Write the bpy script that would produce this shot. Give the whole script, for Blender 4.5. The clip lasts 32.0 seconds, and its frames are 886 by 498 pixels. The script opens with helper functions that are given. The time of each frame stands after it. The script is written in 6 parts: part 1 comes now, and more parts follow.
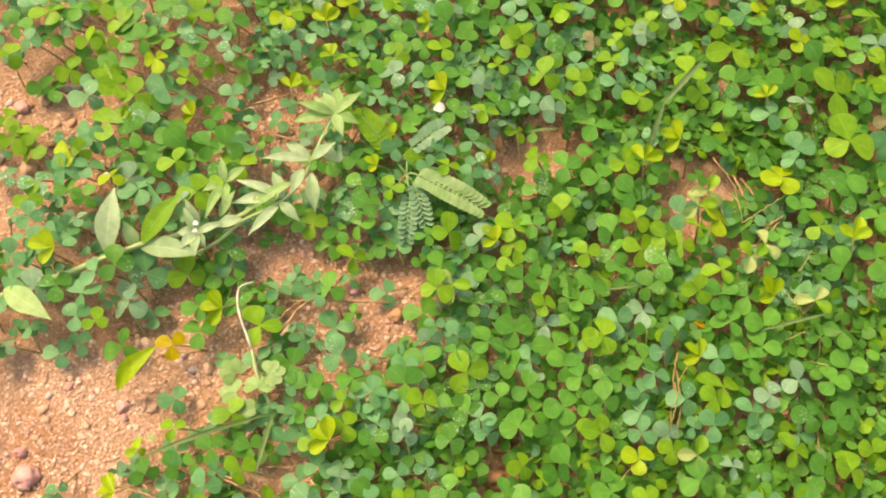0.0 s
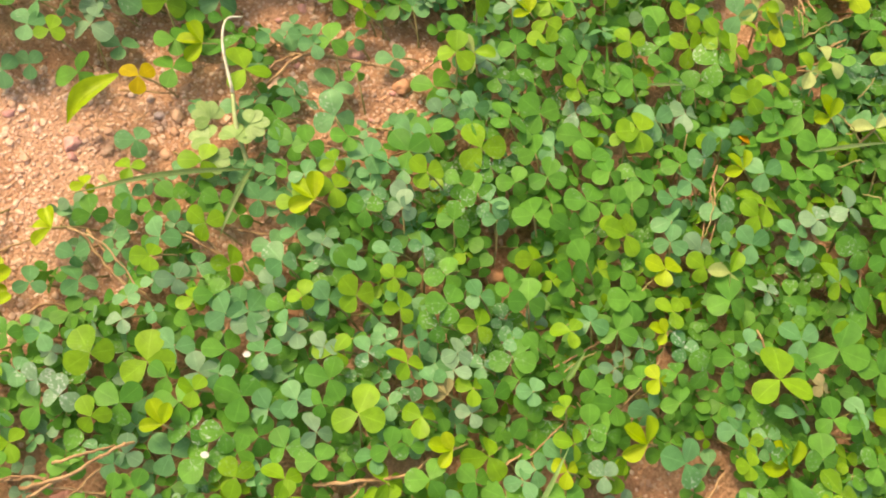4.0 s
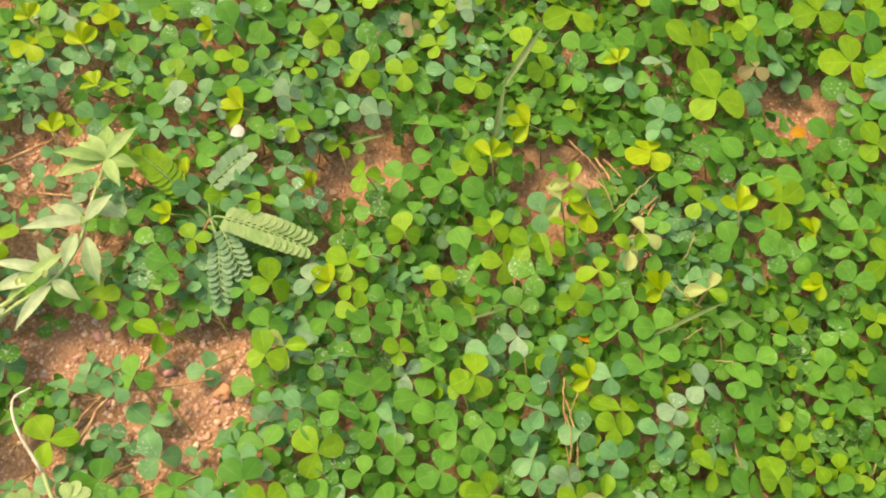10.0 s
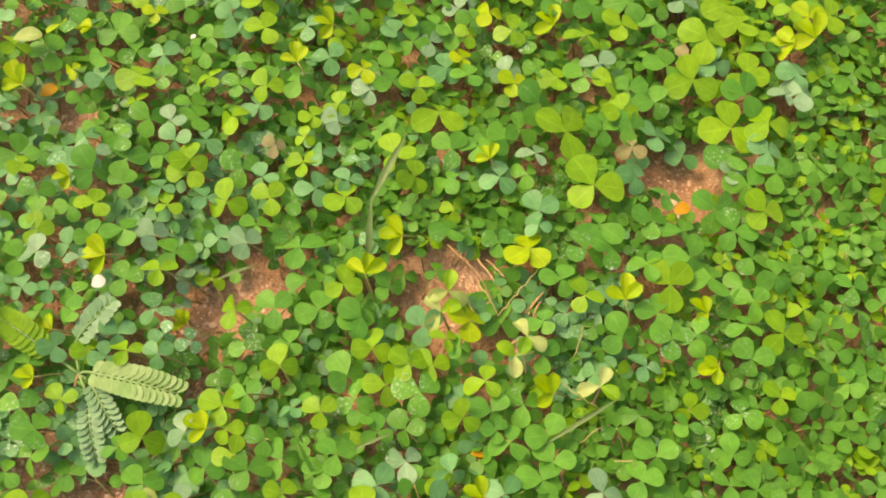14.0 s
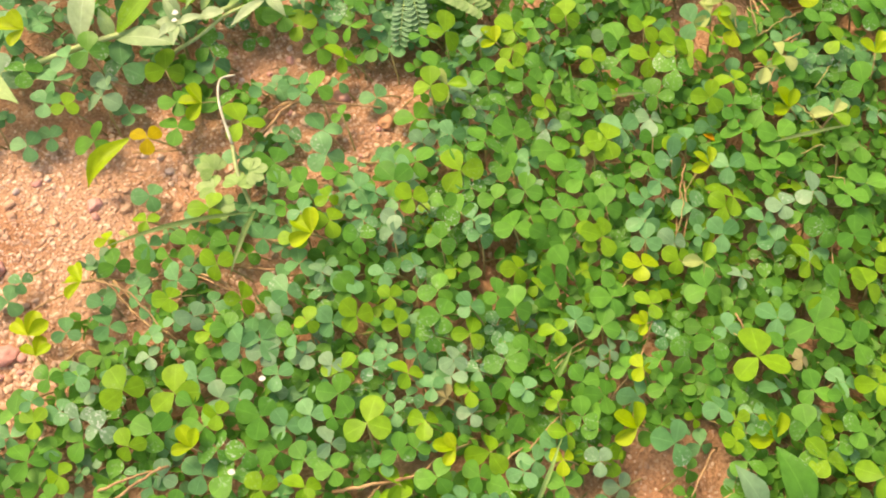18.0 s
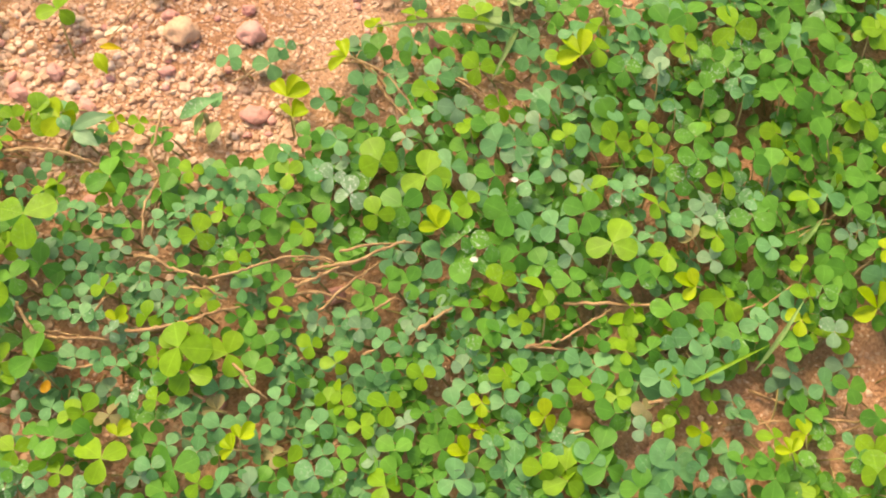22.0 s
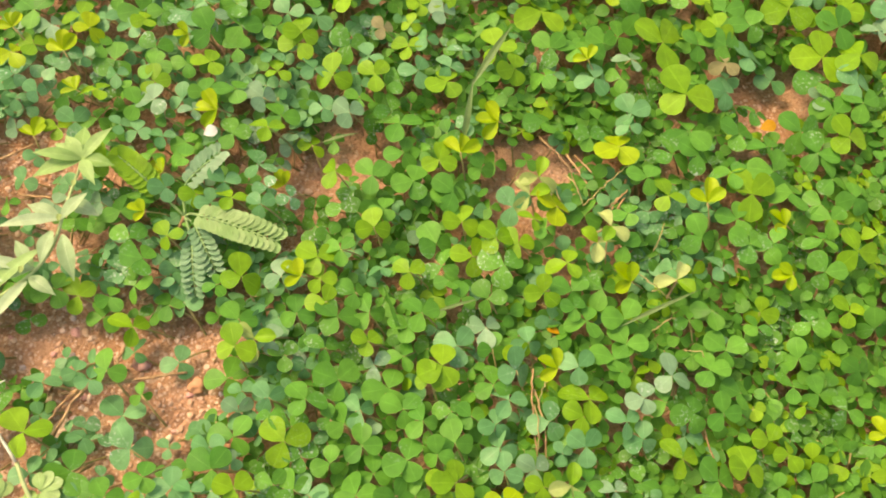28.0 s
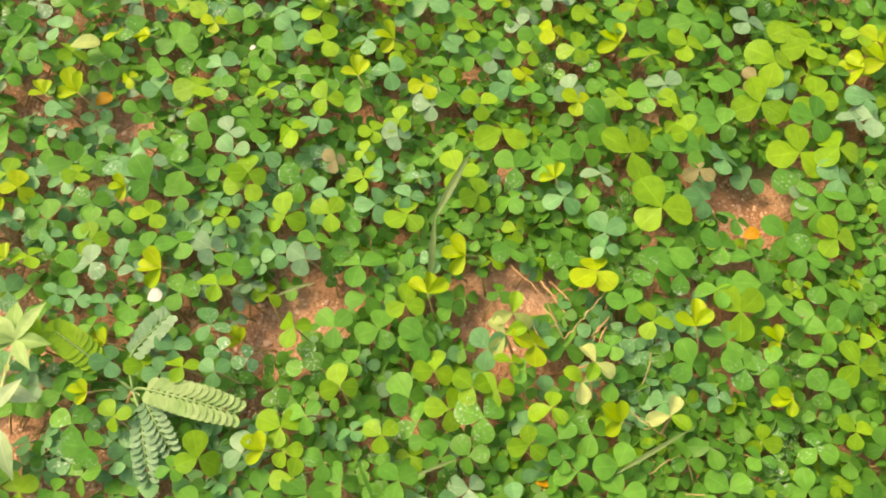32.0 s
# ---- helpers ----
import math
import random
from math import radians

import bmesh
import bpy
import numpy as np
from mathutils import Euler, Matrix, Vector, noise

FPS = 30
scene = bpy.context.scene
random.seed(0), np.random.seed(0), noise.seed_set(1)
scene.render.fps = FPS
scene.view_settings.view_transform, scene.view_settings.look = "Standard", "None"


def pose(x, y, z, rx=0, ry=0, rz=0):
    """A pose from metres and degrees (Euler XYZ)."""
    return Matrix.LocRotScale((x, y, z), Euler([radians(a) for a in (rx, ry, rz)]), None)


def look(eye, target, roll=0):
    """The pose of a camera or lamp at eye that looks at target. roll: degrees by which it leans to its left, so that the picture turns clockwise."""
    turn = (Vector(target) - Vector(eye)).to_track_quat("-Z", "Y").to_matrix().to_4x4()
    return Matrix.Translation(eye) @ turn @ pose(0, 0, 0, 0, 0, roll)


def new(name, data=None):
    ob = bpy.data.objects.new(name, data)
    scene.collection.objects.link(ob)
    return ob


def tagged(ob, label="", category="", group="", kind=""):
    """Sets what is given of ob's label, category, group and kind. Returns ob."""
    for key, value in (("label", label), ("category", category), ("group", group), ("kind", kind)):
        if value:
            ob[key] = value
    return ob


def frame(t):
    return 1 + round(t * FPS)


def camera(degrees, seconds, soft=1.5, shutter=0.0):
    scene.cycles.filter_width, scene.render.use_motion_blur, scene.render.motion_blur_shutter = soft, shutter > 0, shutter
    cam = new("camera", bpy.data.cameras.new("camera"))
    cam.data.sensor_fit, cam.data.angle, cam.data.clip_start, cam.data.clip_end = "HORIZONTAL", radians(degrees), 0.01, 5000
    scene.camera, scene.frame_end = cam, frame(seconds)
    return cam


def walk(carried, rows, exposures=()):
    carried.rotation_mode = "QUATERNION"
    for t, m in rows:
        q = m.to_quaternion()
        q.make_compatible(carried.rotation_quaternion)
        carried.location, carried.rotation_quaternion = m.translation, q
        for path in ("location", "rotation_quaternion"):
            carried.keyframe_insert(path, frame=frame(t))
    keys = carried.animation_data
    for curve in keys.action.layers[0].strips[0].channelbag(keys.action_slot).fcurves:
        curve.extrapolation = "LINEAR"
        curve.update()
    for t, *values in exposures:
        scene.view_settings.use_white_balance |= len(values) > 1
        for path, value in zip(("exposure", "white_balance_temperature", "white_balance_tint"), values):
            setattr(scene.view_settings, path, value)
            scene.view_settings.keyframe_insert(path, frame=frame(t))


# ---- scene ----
cam = camera(52.1, 32.0, soft=2.0)

PATH = [
    (0, (-0.0004, -0.1466, 0.3894), (-0.0156, -0.0084, 0.0143), 10.40),
    (0.5, (0.0119, -0.1426, 0.3723), (0.0115, -0.0118, -0.0057), 15.45),
    (1, (0.0306, -0.1362, 0.3769), (0.0133, -0.0110, -0.0026), 4.74),
    (1.5, (0.0446, -0.1286, 0.3611), (0.0360, -0.0066, -0.0197), 8.04),
    (2, (0.0441, -0.1314, 0.3512), (0.0393, -0.0208, -0.0332), 10.21),
    (2.5, (0.0368, -0.1370, 0.3355), (0.0456, -0.0309, -0.0501), 18.77),
    (4.5, (-0.0129, -0.2317, 0.3103), (-0.0081, -0.0959, -0.0659), 28.30),
    (5, (-0.0335, -0.2576, 0.3052), (-0.0315, -0.1225, -0.0713), 29.58),
    (5.5, (-0.0582, -0.2746, 0.3032), (-0.0567, -0.1379, -0.0727), 30.80),
    (6, (-0.0758, -0.2921, 0.3022), (-0.0858, -0.1524, -0.0725), 27.62),
    (6.5, (-0.0718, -0.2904, 0.3043), (-0.0842, -0.1550, -0.0719), 27.13),
    (7, (-0.0533, -0.2529, 0.3144), (-0.0574, -0.1206, -0.0631), 25.13),
    (7.5, (-0.0328, -0.2156, 0.3280), (-0.0170, -0.0749, -0.0461), 31.45),
    (8, (-0.0024, -0.1895, 0.3400), (0.0075, -0.0465, -0.0335), 22.69),
    (8.5, (0.0047, -0.1639, 0.3394), (0.0218, -0.0249, -0.0353), 21.21),
    (9, (0.0105, -0.1491, 0.3376), (0.0303, -0.0098, -0.0368), 20.24),
    (9.5, (0.0115, -0.1280, 0.3330), (0.0387, 0.0083, -0.0421), 21.28),
    (10, (0.0173, -0.0999, 0.3345), (0.0503, 0.0401, -0.0387), 19.39),
    (10.5, (0.0171, -0.0909, 0.3365), (0.0499, 0.0560, -0.0341), 17.50),
    (11, (0.0119, -0.0857, 0.3387), (0.0388, 0.0657, -0.0305), 15.05),
    (11.5, (0.0010, -0.0845, 0.3351), (0.0259, 0.0727, -0.0318), 14.59),
    (12, (-0.0119, -0.0780, 0.3349), (0.0145, 0.0798, -0.0317), 14.83),
    (12.5, (-0.0050, -0.0606, 0.3526), (0.0144, 0.1086, -0.0093), 10.02),
    (13, (0.0208, -0.0483, 0.3467), (0.0484, 0.1182, -0.0160), 10.28),
    (13.5, (0.0399, -0.0466, 0.3446), (0.0726, 0.1212, -0.0170), 9.95),
    (14, (0.0621, -0.0672, 0.3410), (0.0938, 0.0884, -0.0261), 11.25),
    (14.5, (0.0616, -0.0994, 0.3476), (0.0828, 0.0389, -0.0271), 12.75),
    (16.5, (0.0475, -0.1650, 0.3486), (0.0347, -0.0308, -0.0280), 6.92),
    (17, (0.0373, -0.1820, 0.3462), (0.0235, -0.0467, -0.0299), 8.90),
    (17.5, (0.0288, -0.1976, 0.3425), (0.0139, -0.0643, -0.0343), 10.70),
    (18, (0.0239, -0.2060, 0.3424), (0.0099, -0.0727, -0.0344), 11.93),
    (18.5, (0.0189, -0.2152, 0.3425), (0.0016, -0.0834, -0.0348), 12.06),
    (19, (0.0174, -0.2197, 0.3426), (-0.0043, -0.0878, -0.0344), 10.94),
    (19.5, (0.0079, -0.2394, 0.3353), (-0.0129, -0.1056, -0.0411), 13.77),
    (20, (0.0057, -0.2465, 0.3317), (-0.0129, -0.1103, -0.0439), 15.84),
    (20.5, (0.0031, -0.2505, 0.3309), (-0.0178, -0.1145, -0.0447), 15.36),
    (21, (-0.0059, -0.2668, 0.3257), (-0.0275, -0.1292, -0.0493), 16.72),
    (21.5, (-0.0128, -0.2789, 0.3192), (-0.0397, -0.1461, -0.0571), 15.90),
    (22, (-0.0210, -0.2914, 0.3131), (-0.0501, -0.1652, -0.0653), 17.05),
    (22.5, (-0.0206, -0.2896, 0.3128), (-0.0497, -0.1625, -0.0653), 17.19),
    (23, (-0.0142, -0.2720, 0.3152), (-0.0404, -0.1435, -0.0627), 16.01),
    (23.5, (-0.0091, -0.2523, 0.3209), (-0.0298, -0.1222, -0.0568), 15.47),
    (24, (-0.0018, -0.2250, 0.3254), (-0.0154, -0.0922, -0.0517), 14.97),
    (24.5, (0.0089, -0.2125, 0.3285), (-0.0035, -0.0772, -0.0478), 13.15),
    (25, (0.0210, -0.1930, 0.3290), (0.0147, -0.0676, -0.0508), 13.53),
    (25.5, (0.0184, -0.1940, 0.3253), (0.0301, -0.0441, -0.0454), 17.94),
    (27.5, (0.0377, -0.1246, 0.3327), (0.0601, 0.0217, -0.0390), 15.68),
    (28, (0.0397, -0.1124, 0.3363), (0.0597, 0.0390, -0.0334), 13.31),
    (28.5, (0.0378, -0.1007, 0.3281), (0.0660, 0.0546, -0.0394), 15.07),
    (29, (0.0314, -0.0940, 0.3340), (0.0577, 0.0676, -0.0309), 13.61),
    (29.5, (0.0255, -0.0941, 0.3312), (0.0512, 0.0713, -0.0321), 13.90),
    (30, (0.0268, -0.0904, 0.3347), (0.0506, 0.0746, -0.0289), 12.84),
    (30.5, (0.0300, -0.0867, 0.3385), (0.0523, 0.0776, -0.0255), 11.32),
    (31, (0.0310, -0.0841, 0.3389), (0.0530, 0.0824, -0.0241), 10.73),
    (31.5, (0.0315, -0.0765, 0.3356), (0.0541, 0.0897, -0.0275), 10.59),
    (32, (0.0418, -0.0642, 0.3295), (0.0701, 0.1009, -0.0337), 10.89),
]
EXPOSURES = [(0, 1.28, 9300, 12), (6, 1.26, 9400, 13), (9, 1.23, 9500, 12), (11, 1.29, 9700, 12), (14, 1.33, 10000, 12), (18, 1.36, 9500, 14), (22, 1.28, 9400, 12), (25, 1.30, 9400, 13), (28, 1.36, 9600, 13), (32, 1.41, 9800, 13)]
walk(cam, [(t, look(eye, target, roll)) for t, eye, target, roll in PATH], EXPOSURES)

# ---- light ----
world = bpy.data.worlds.new("sky")
scene.world = world
world.use_nodes = True
wn, wl = world.node_tree.nodes, world.node_tree.links
sky = wn.new("ShaderNodeTexSky")
sky.sky_type, sky.sun_disc = "NISHITA", False
sky.sun_elevation, sky.sun_rotation = radians(52), radians(-62)
sky.air_density, sky.dust_density = 1.0, 3.0
wl.new(sky.outputs[0], wn["Background"].inputs[0])
wn["Background"].inputs[1].default_value = 0.15
sun = new("sun", bpy.data.lights.new("sun", "SUN"))
sun.data.energy, sun.data.angle, sun.data.color = 1.52, radians(18), (1.0, 0.92, 0.77)
sun.matrix_basis = look((-0.88 * 3, 0.47 * 3, 3.9), (0, 0, 0))


# ---- materials ----
def node_mat(name, rough=0.7, spec=0.4):
    m = bpy.data.materials.new(name)
    m.use_nodes = True
    b = m.node_tree.nodes["Principled BSDF"]
    b.inputs["Roughness"].default_value = rough
    b.inputs["Specular IOR Level"].default_value = spec
    return m, m.node_tree.nodes, m.node_tree.links, b


def noise_node(nodes, links, coords, scale, detail=4.0, rough=0.6):
    n = nodes.new("ShaderNodeTexNoise")
    n.inputs["Scale"].default_value, n.inputs["Detail"].default_value, n.inputs["Roughness"].default_value = scale, detail, rough
    links.new(coords, n.inputs["Vector"])
    return n.outputs["Fac"]


def ramp_node(nodes, links, fac, stops):
    r = nodes.new("ShaderNodeValToRGB")
    while len(r.color_ramp.elements) < len(stops):
        r.color_ramp.elements.new(0.5)
    for e, (at, c) in zip(r.color_ramp.elements, stops):
        e.position, e.color = at, (*c, 1) if len(c) == 3 else (c[0], c[0], c[0], 1)
    links.new(fac, r.inputs[0])
    return r.outputs[0]


def mix_node(nodes, links, fac, a, b, blend="MIX"):
    x = nodes.new("ShaderNodeMix")
    x.data_type, x.blend_type = "RGBA", blend
    for sock, v in ((x.inputs[0], fac), (x.inputs[6], a), (x.inputs[7], b)):
        if isinstance(v, (int, float)):
            sock.default_value = v
        elif isinstance(v, tuple):
            sock.default_value = (*v, 1)
        else:
            links.new(v, sock)
    return x.outputs[2]


def math_node(nodes, links, op, a, b=0.0):
    x = nodes.new("ShaderNodeMath")
    x.operation = op
    for sock, v in ((x.inputs[0], a), (x.inputs[1], b)):
        if isinstance(v, (int, float)):
            sock.default_value = v
        else:
            links.new(v, sock)
    return x.outputs[0]


def bump_node(nodes, links, height, strength, distance, target):
    b = nodes.new("ShaderNodeBump")
    b.inputs["Strength"].default_value, b.inputs["Distance"].default_value = strength, distance
    links.new(height, b.inputs["Height"])
    links.new(b.outputs[0], target)


def leaf_mat(name, dark, light, rough=0.5, residue=0.7, through_light=0.38, spec=0.25):
    """A leaf: tone varied leaf by leaf, mottling, pinnate veins, dried white residue, light passing through."""
    m, n, l, b = node_mat(name, rough, spec)
    geo, info, tc, uv = n.new("ShaderNodeNewGeometry"), n.new("ShaderNodeObjectInfo"), n.new("ShaderNodeTexCoord"), n.new("ShaderNodeUVMap")
    uv.uv_map = "leaf"
    tone = math_node(n, l, "FRACT", math_node(n, l, "ADD", geo.outputs["Random Per Island"], info.outputs["Random"]))
    col = mix_node(n, l, tone, dark, light)
    pos = geo.outputs["Position"]
    mottle = noise_node(n, l, pos, 260, 3)
    col = mix_node(n, l, 0.55, col, ramp_node(n, l, mottle, [(0.3, (0.62, 0.62, 0.55)), (0.7, (1.25, 1.2, 1.15))]), "MULTIPLY")
    sep = n.new("ShaderNodeSeparateXYZ")
    l.new(uv.outputs[0], sep.inputs[0])
    side = math_node(n, l, "ABSOLUTE", sep.outputs[0])
    wave = math_node(n, l, "SINE", math_node(n, l, "SUBTRACT", math_node(n, l, "MULTIPLY", sep.outputs[1], 46.0), math_node(n, l, "MULTIPLY", side, 17.0)))
    rib = math_node(n, l, "LESS_THAN", side, 0.05)
    col = mix_node(n, l, math_node(n, l, "MULTIPLY", rib, 0.18), col, tuple(min(1, c * 1.8 + 0.03) for c in light))
    spots = ramp_node(n, l, noise_node(n, l, pos, 900, 2), [(0.55, (0.0,)), (0.66, (1.0,))])
    where = ramp_node(n, l, noise_node(n, l, pos, 45, 2), [(0.55, (0.0,)), (0.7, (1.0,))])
    film = math_node(n, l, "MULTIPLY", math_node(n, l, "MULTIPLY", spots, where), residue)
    col = mix_node(n, l, film, col, (0.60, 0.66, 0.62))
    l.new(col, b.inputs["Base Color"])
    l.new(ramp_node(n, l, noise_node(n, l, pos, 120, 2), [(0.3, (rough - 0.12,)), (0.7, (rough + 0.14,))]), b.inputs["Roughness"])
    bump_node(n, l, wave, 0.10, 0.0003, b.inputs["Normal"])
    if through_light:
        tr, mx = n.new("ShaderNodeBsdfTranslucent"), n.new("ShaderNodeMixShader")
        l.new(mix_node(n, l, 0.5, col, light), tr.inputs["Color"])
        mx.inputs[0].default_value = through_light
        l.new(b.outputs[0], mx.inputs[1])
        l.new(tr.outputs[0], mx.inputs[2])
        l.new(mx.outputs[0], n["Material Output"].inputs["Surface"])
    return m


M_GREEN = leaf_mat("leaf_green", (0.064, 0.242, 0.034), (0.118, 0.340, 0.046))
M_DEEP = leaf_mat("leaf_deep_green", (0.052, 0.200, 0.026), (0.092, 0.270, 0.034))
M_LIME = leaf_mat("leaf_lime", (0.130, 0.300, 0.016), (0.200, 0.385, 0.022), residue=0.15, through_light=0.35)
M_YELLOW = leaf_mat("leaf_yellow", (0.225, 0.375, 0.010), (0.330, 0.450, 0.018), residue=0.0, through_light=0.35)
M_BLUE = leaf_mat("leaf_bluish", (0.084, 0.270, 0.094), (0.152, 0.380, 0.160), rough=0.42, residue=0.9)
M_PALE = leaf_mat("leaf_pale", (0.130, 0.282, 0.145), (0.225, 0.390, 0.230), rough=0.4, residue=1.0)
M_FERN = leaf_mat("mimosa_green", (0.180, 0.330, 0.110), (0.280, 0.420, 0.180), rough=0.55, residue=0.2)
M_WEED = leaf_mat("weed_green", (0.275, 0.410, 0.205), (0.430, 0.555, 0.340), rough=0.4, residue=0.5)
M_SPRAY = leaf_mat("weed_light_green", (0.220, 0.390, 0.110), (0.350, 0.510, 0.210), rough=0.45, residue=0.3)
M_BLADE = leaf_mat("blade_green", (0.110, 0.190, 0.060), (0.170, 0.260, 0.100), rough=0.45, residue=0.2)
M_ORANGE = leaf_mat("leaf_orange", (0.420, 0.180, 0.010), (0.520, 0.280, 0.012), residue=0.0)
M_FRESH = leaf_mat("seedling_lime", (0.300, 0.450, 0.070), (0.420, 0.560, 0.130), residue=0.0)
M_DEAD = leaf_mat("leaf_rust", (0.220, 0.070, 0.020), (0.320, 0.120, 0.030), residue=0.0, through_light=0.1)
M_AMBER = leaf_mat("leaf_amber", (0.400, 0.315, 0.008), (0.500, 0.410, 0.010), residue=0.0)
M_TAN = leaf_mat("leaf_withered_tan", (0.195, 0.182, 0.075), (0.260, 0.235, 0.115), residue=0.0, through_light=0.2)
M_RED = leaf_mat("seed_red", (0.300, 0.030, 0.020), (0.360, 0.050, 0.030), residue=0.0, through_light=0.0)
M_WHITE = leaf_mat("petal_white", (0.620, 0.620, 0.600), (0.760, 0.760, 0.740), residue=0.0)
M_CREAM = leaf_mat("leaf_cream", (0.270, 0.370, 0.110), (0.400, 0.480, 0.190), residue=0.0)


def stalk_mat(name, dark, light):
    m, n, l, b = node_mat(name, 0.6, 0.35)
    geo = n.new("ShaderNodeNewGeometry")
    fac = noise_node(n, l, geo.outputs["Position"], 220, 3)
    l.new(ramp_node(n, l, fac, [(0.35, dark), (0.65, light)]), b.inputs["Base Color"])
    bump_node(n, l, noise_node(n, l, geo.outputs["Position"], 1500, 2), 0.3, 0.0003, b.inputs["Normal"])
    return m


M_STALK = stalk_mat("stalk_green", (0.20, 0.20, 0.06), (0.42, 0.30, 0.14))
M_SHOOT = stalk_mat("shoot_green", (0.26, 0.36, 0.12), (0.40, 0.46, 0.22))
M_RUNNER = stalk_mat("runner_tan", (0.22, 0.12, 0.055), (0.44, 0.28, 0.14))
M_DRY = stalk_mat("dry_straw", (0.48, 0.42, 0.28), (0.72, 0.68, 0.54))


def soil_mat(name, stops, grain=420, bump=0.9):
    """Reddish lateritic soil: damp and dry tone over decimetres, grit and pores over millimetres."""
    m, n, l, b = node_mat(name, 0.92, 0.2)
    geo = n.new("ShaderNodeNewGeometry")
    pos = geo.outputs["Position"]
    wide, fine = noise_node(n, l, pos, 22, 4), noise_node(n, l, pos, grain, 5, 0.7)
    col = ramp_node(n, l, wide, stops)
    col = mix_node(n, l, 0.8, col, ramp_node(n, l, fine, [(0.3, (0.55, 0.5, 0.46)), (0.72, (1.35, 1.35, 1.35))]), "MULTIPLY")
    v = n.new("ShaderNodeTexVoronoi")
    v.inputs["Scale"].default_value = grain
    l.new(pos, v.inputs["Vector"])
    speck = ramp_node(n, l, v.outputs["Color"], [(0.82, (0.0,)), (0.9, (1.0,))])
    col = mix_node(n, l, math_node(n, l, "MULTIPLY", speck, 0.4), col, (0.66, 0.5, 0.38))
    l.new(col, b.inputs["Base Color"])
    rise = math_node(n, l, "ADD", math_node(n, l, "MULTIPLY", v.outputs["Distance"], -0.6), fine)
    bump_node(n, l, rise, bump, 0.0016, b.inputs["Normal"])
    return m


M_SOIL = soil_mat("red_soil", [(0.3, (0.38, 0.185, 0.100)), (0.55, (0.49, 0.280, 0.175)), (0.75, (0.59, 0.370, 0.258))], 700)


def stone_mat(name, a, c):
    m, n, l, b = node_mat(name, 0.75, 0.35)
    geo, info = n.new("ShaderNodeNewGeometry"), n.new("ShaderNodeObjectInfo")
    tone = math_node(n, l, "FRACT", math_node(n, l, "ADD", geo.outputs["Random Per Island"], info.outputs["Random"]))
    fine = noise_node(n, l, geo.outputs["Position"], 500, 4)
    col = mix_node(n, l, tone, a, c)
    col = mix_node(n, l, 0.6, col, ramp_node(n, l, fine, [(0.3, (0.7, 0.66, 0.64)), (0.7, (1.3, 1.27, 1.25))]), "MULTIPLY")
    l.new(col, b.inputs["Base Color"])
    bump_node(n, l, fine, 0.6, 0.0008, b.inputs["Normal"])
    return m


M_GRIT = stone_mat("gravel_grit", (0.41, 0.235, 0.155), (0.67, 0.475, 0.360))
M_PINK = stone_mat("stone_pink", (0.48, 0.23, 0.20), (0.58, 0.31, 0.27))
M_BUFF = stone_mat("stone_buff", (0.46, 0.26, 0.165), (0.58, 0.37, 0.25))
M_PALE_STONE = stone_mat("stone_pale", (0.60, 0.43, 0.31), (0.68, 0.50, 0.37))
M_RUST = stone_mat("stone_rust", (0.40, 0.19, 0.10), (0.47, 0.24, 0.13))
M_GREY = stone_mat("stone_grey", (0.46, 0.34, 0.29), (0.58, 0.45, 0.40))


# ---- helpers of this scene ----
def mesh_of(name, verts, faces, mats, uvs=None, mat_index=None, smooth=True):
    me = bpy.data.meshes.new(name)
    me.from_pydata(verts, [], faces)
    for m in mats:
        me.materials.append(m)
    if uvs is not None:
        layer = me.uv_layers.new(name="leaf")
        loops = np.empty(len(me.loops), dtype=np.int32)
        me.loops.foreach_get("vertex_index", loops)
        layer.data.foreach_set("uv", np.asarray(uvs, dtype=np.float32)[loops].ravel())
    if mat_index is not None:
        me.polygons.foreach_set("material_index", np.asarray(mat_index, dtype=np.int32))
    if smooth:
        me.polygons.foreach_set("use_smooth", np.ones(len(me.polygons), dtype=bool))
    me.update()
    return me


def part(name, me, parent, label=""):
    ob = new(name, me)
    ob.parent = parent
    if label:
        ob["label"] = label
    return ob


def height(x, y):
    """The lie of the soil: gentle humps and small clods."""
    return 0.004 * noise.noise((x * 9, y * 9, 1.7)) + 0.0016 * noise.noise((x * 45, y * 45, 4.1)) + 0.0007 * noise.noise((x * 140, y * 140, 7.7))


def leaflet_width(t):
    """Half-width of a rounded clover leaflet from base (0) to tip (1)."""
    return math.sin(math.pi / 2 * t / 0.62) ** 0.95 if t < 0.62 else math.sqrt(max(0.0, 1 - ((t - 0.62) / 0.38) ** 2))


def lance_width(t):
    """Half-width of a lance-shaped leaf."""
    return max(0.02, math.sin(math.pi * (0.04 + 0.96 * t) ** 0.9)) ** 1.1


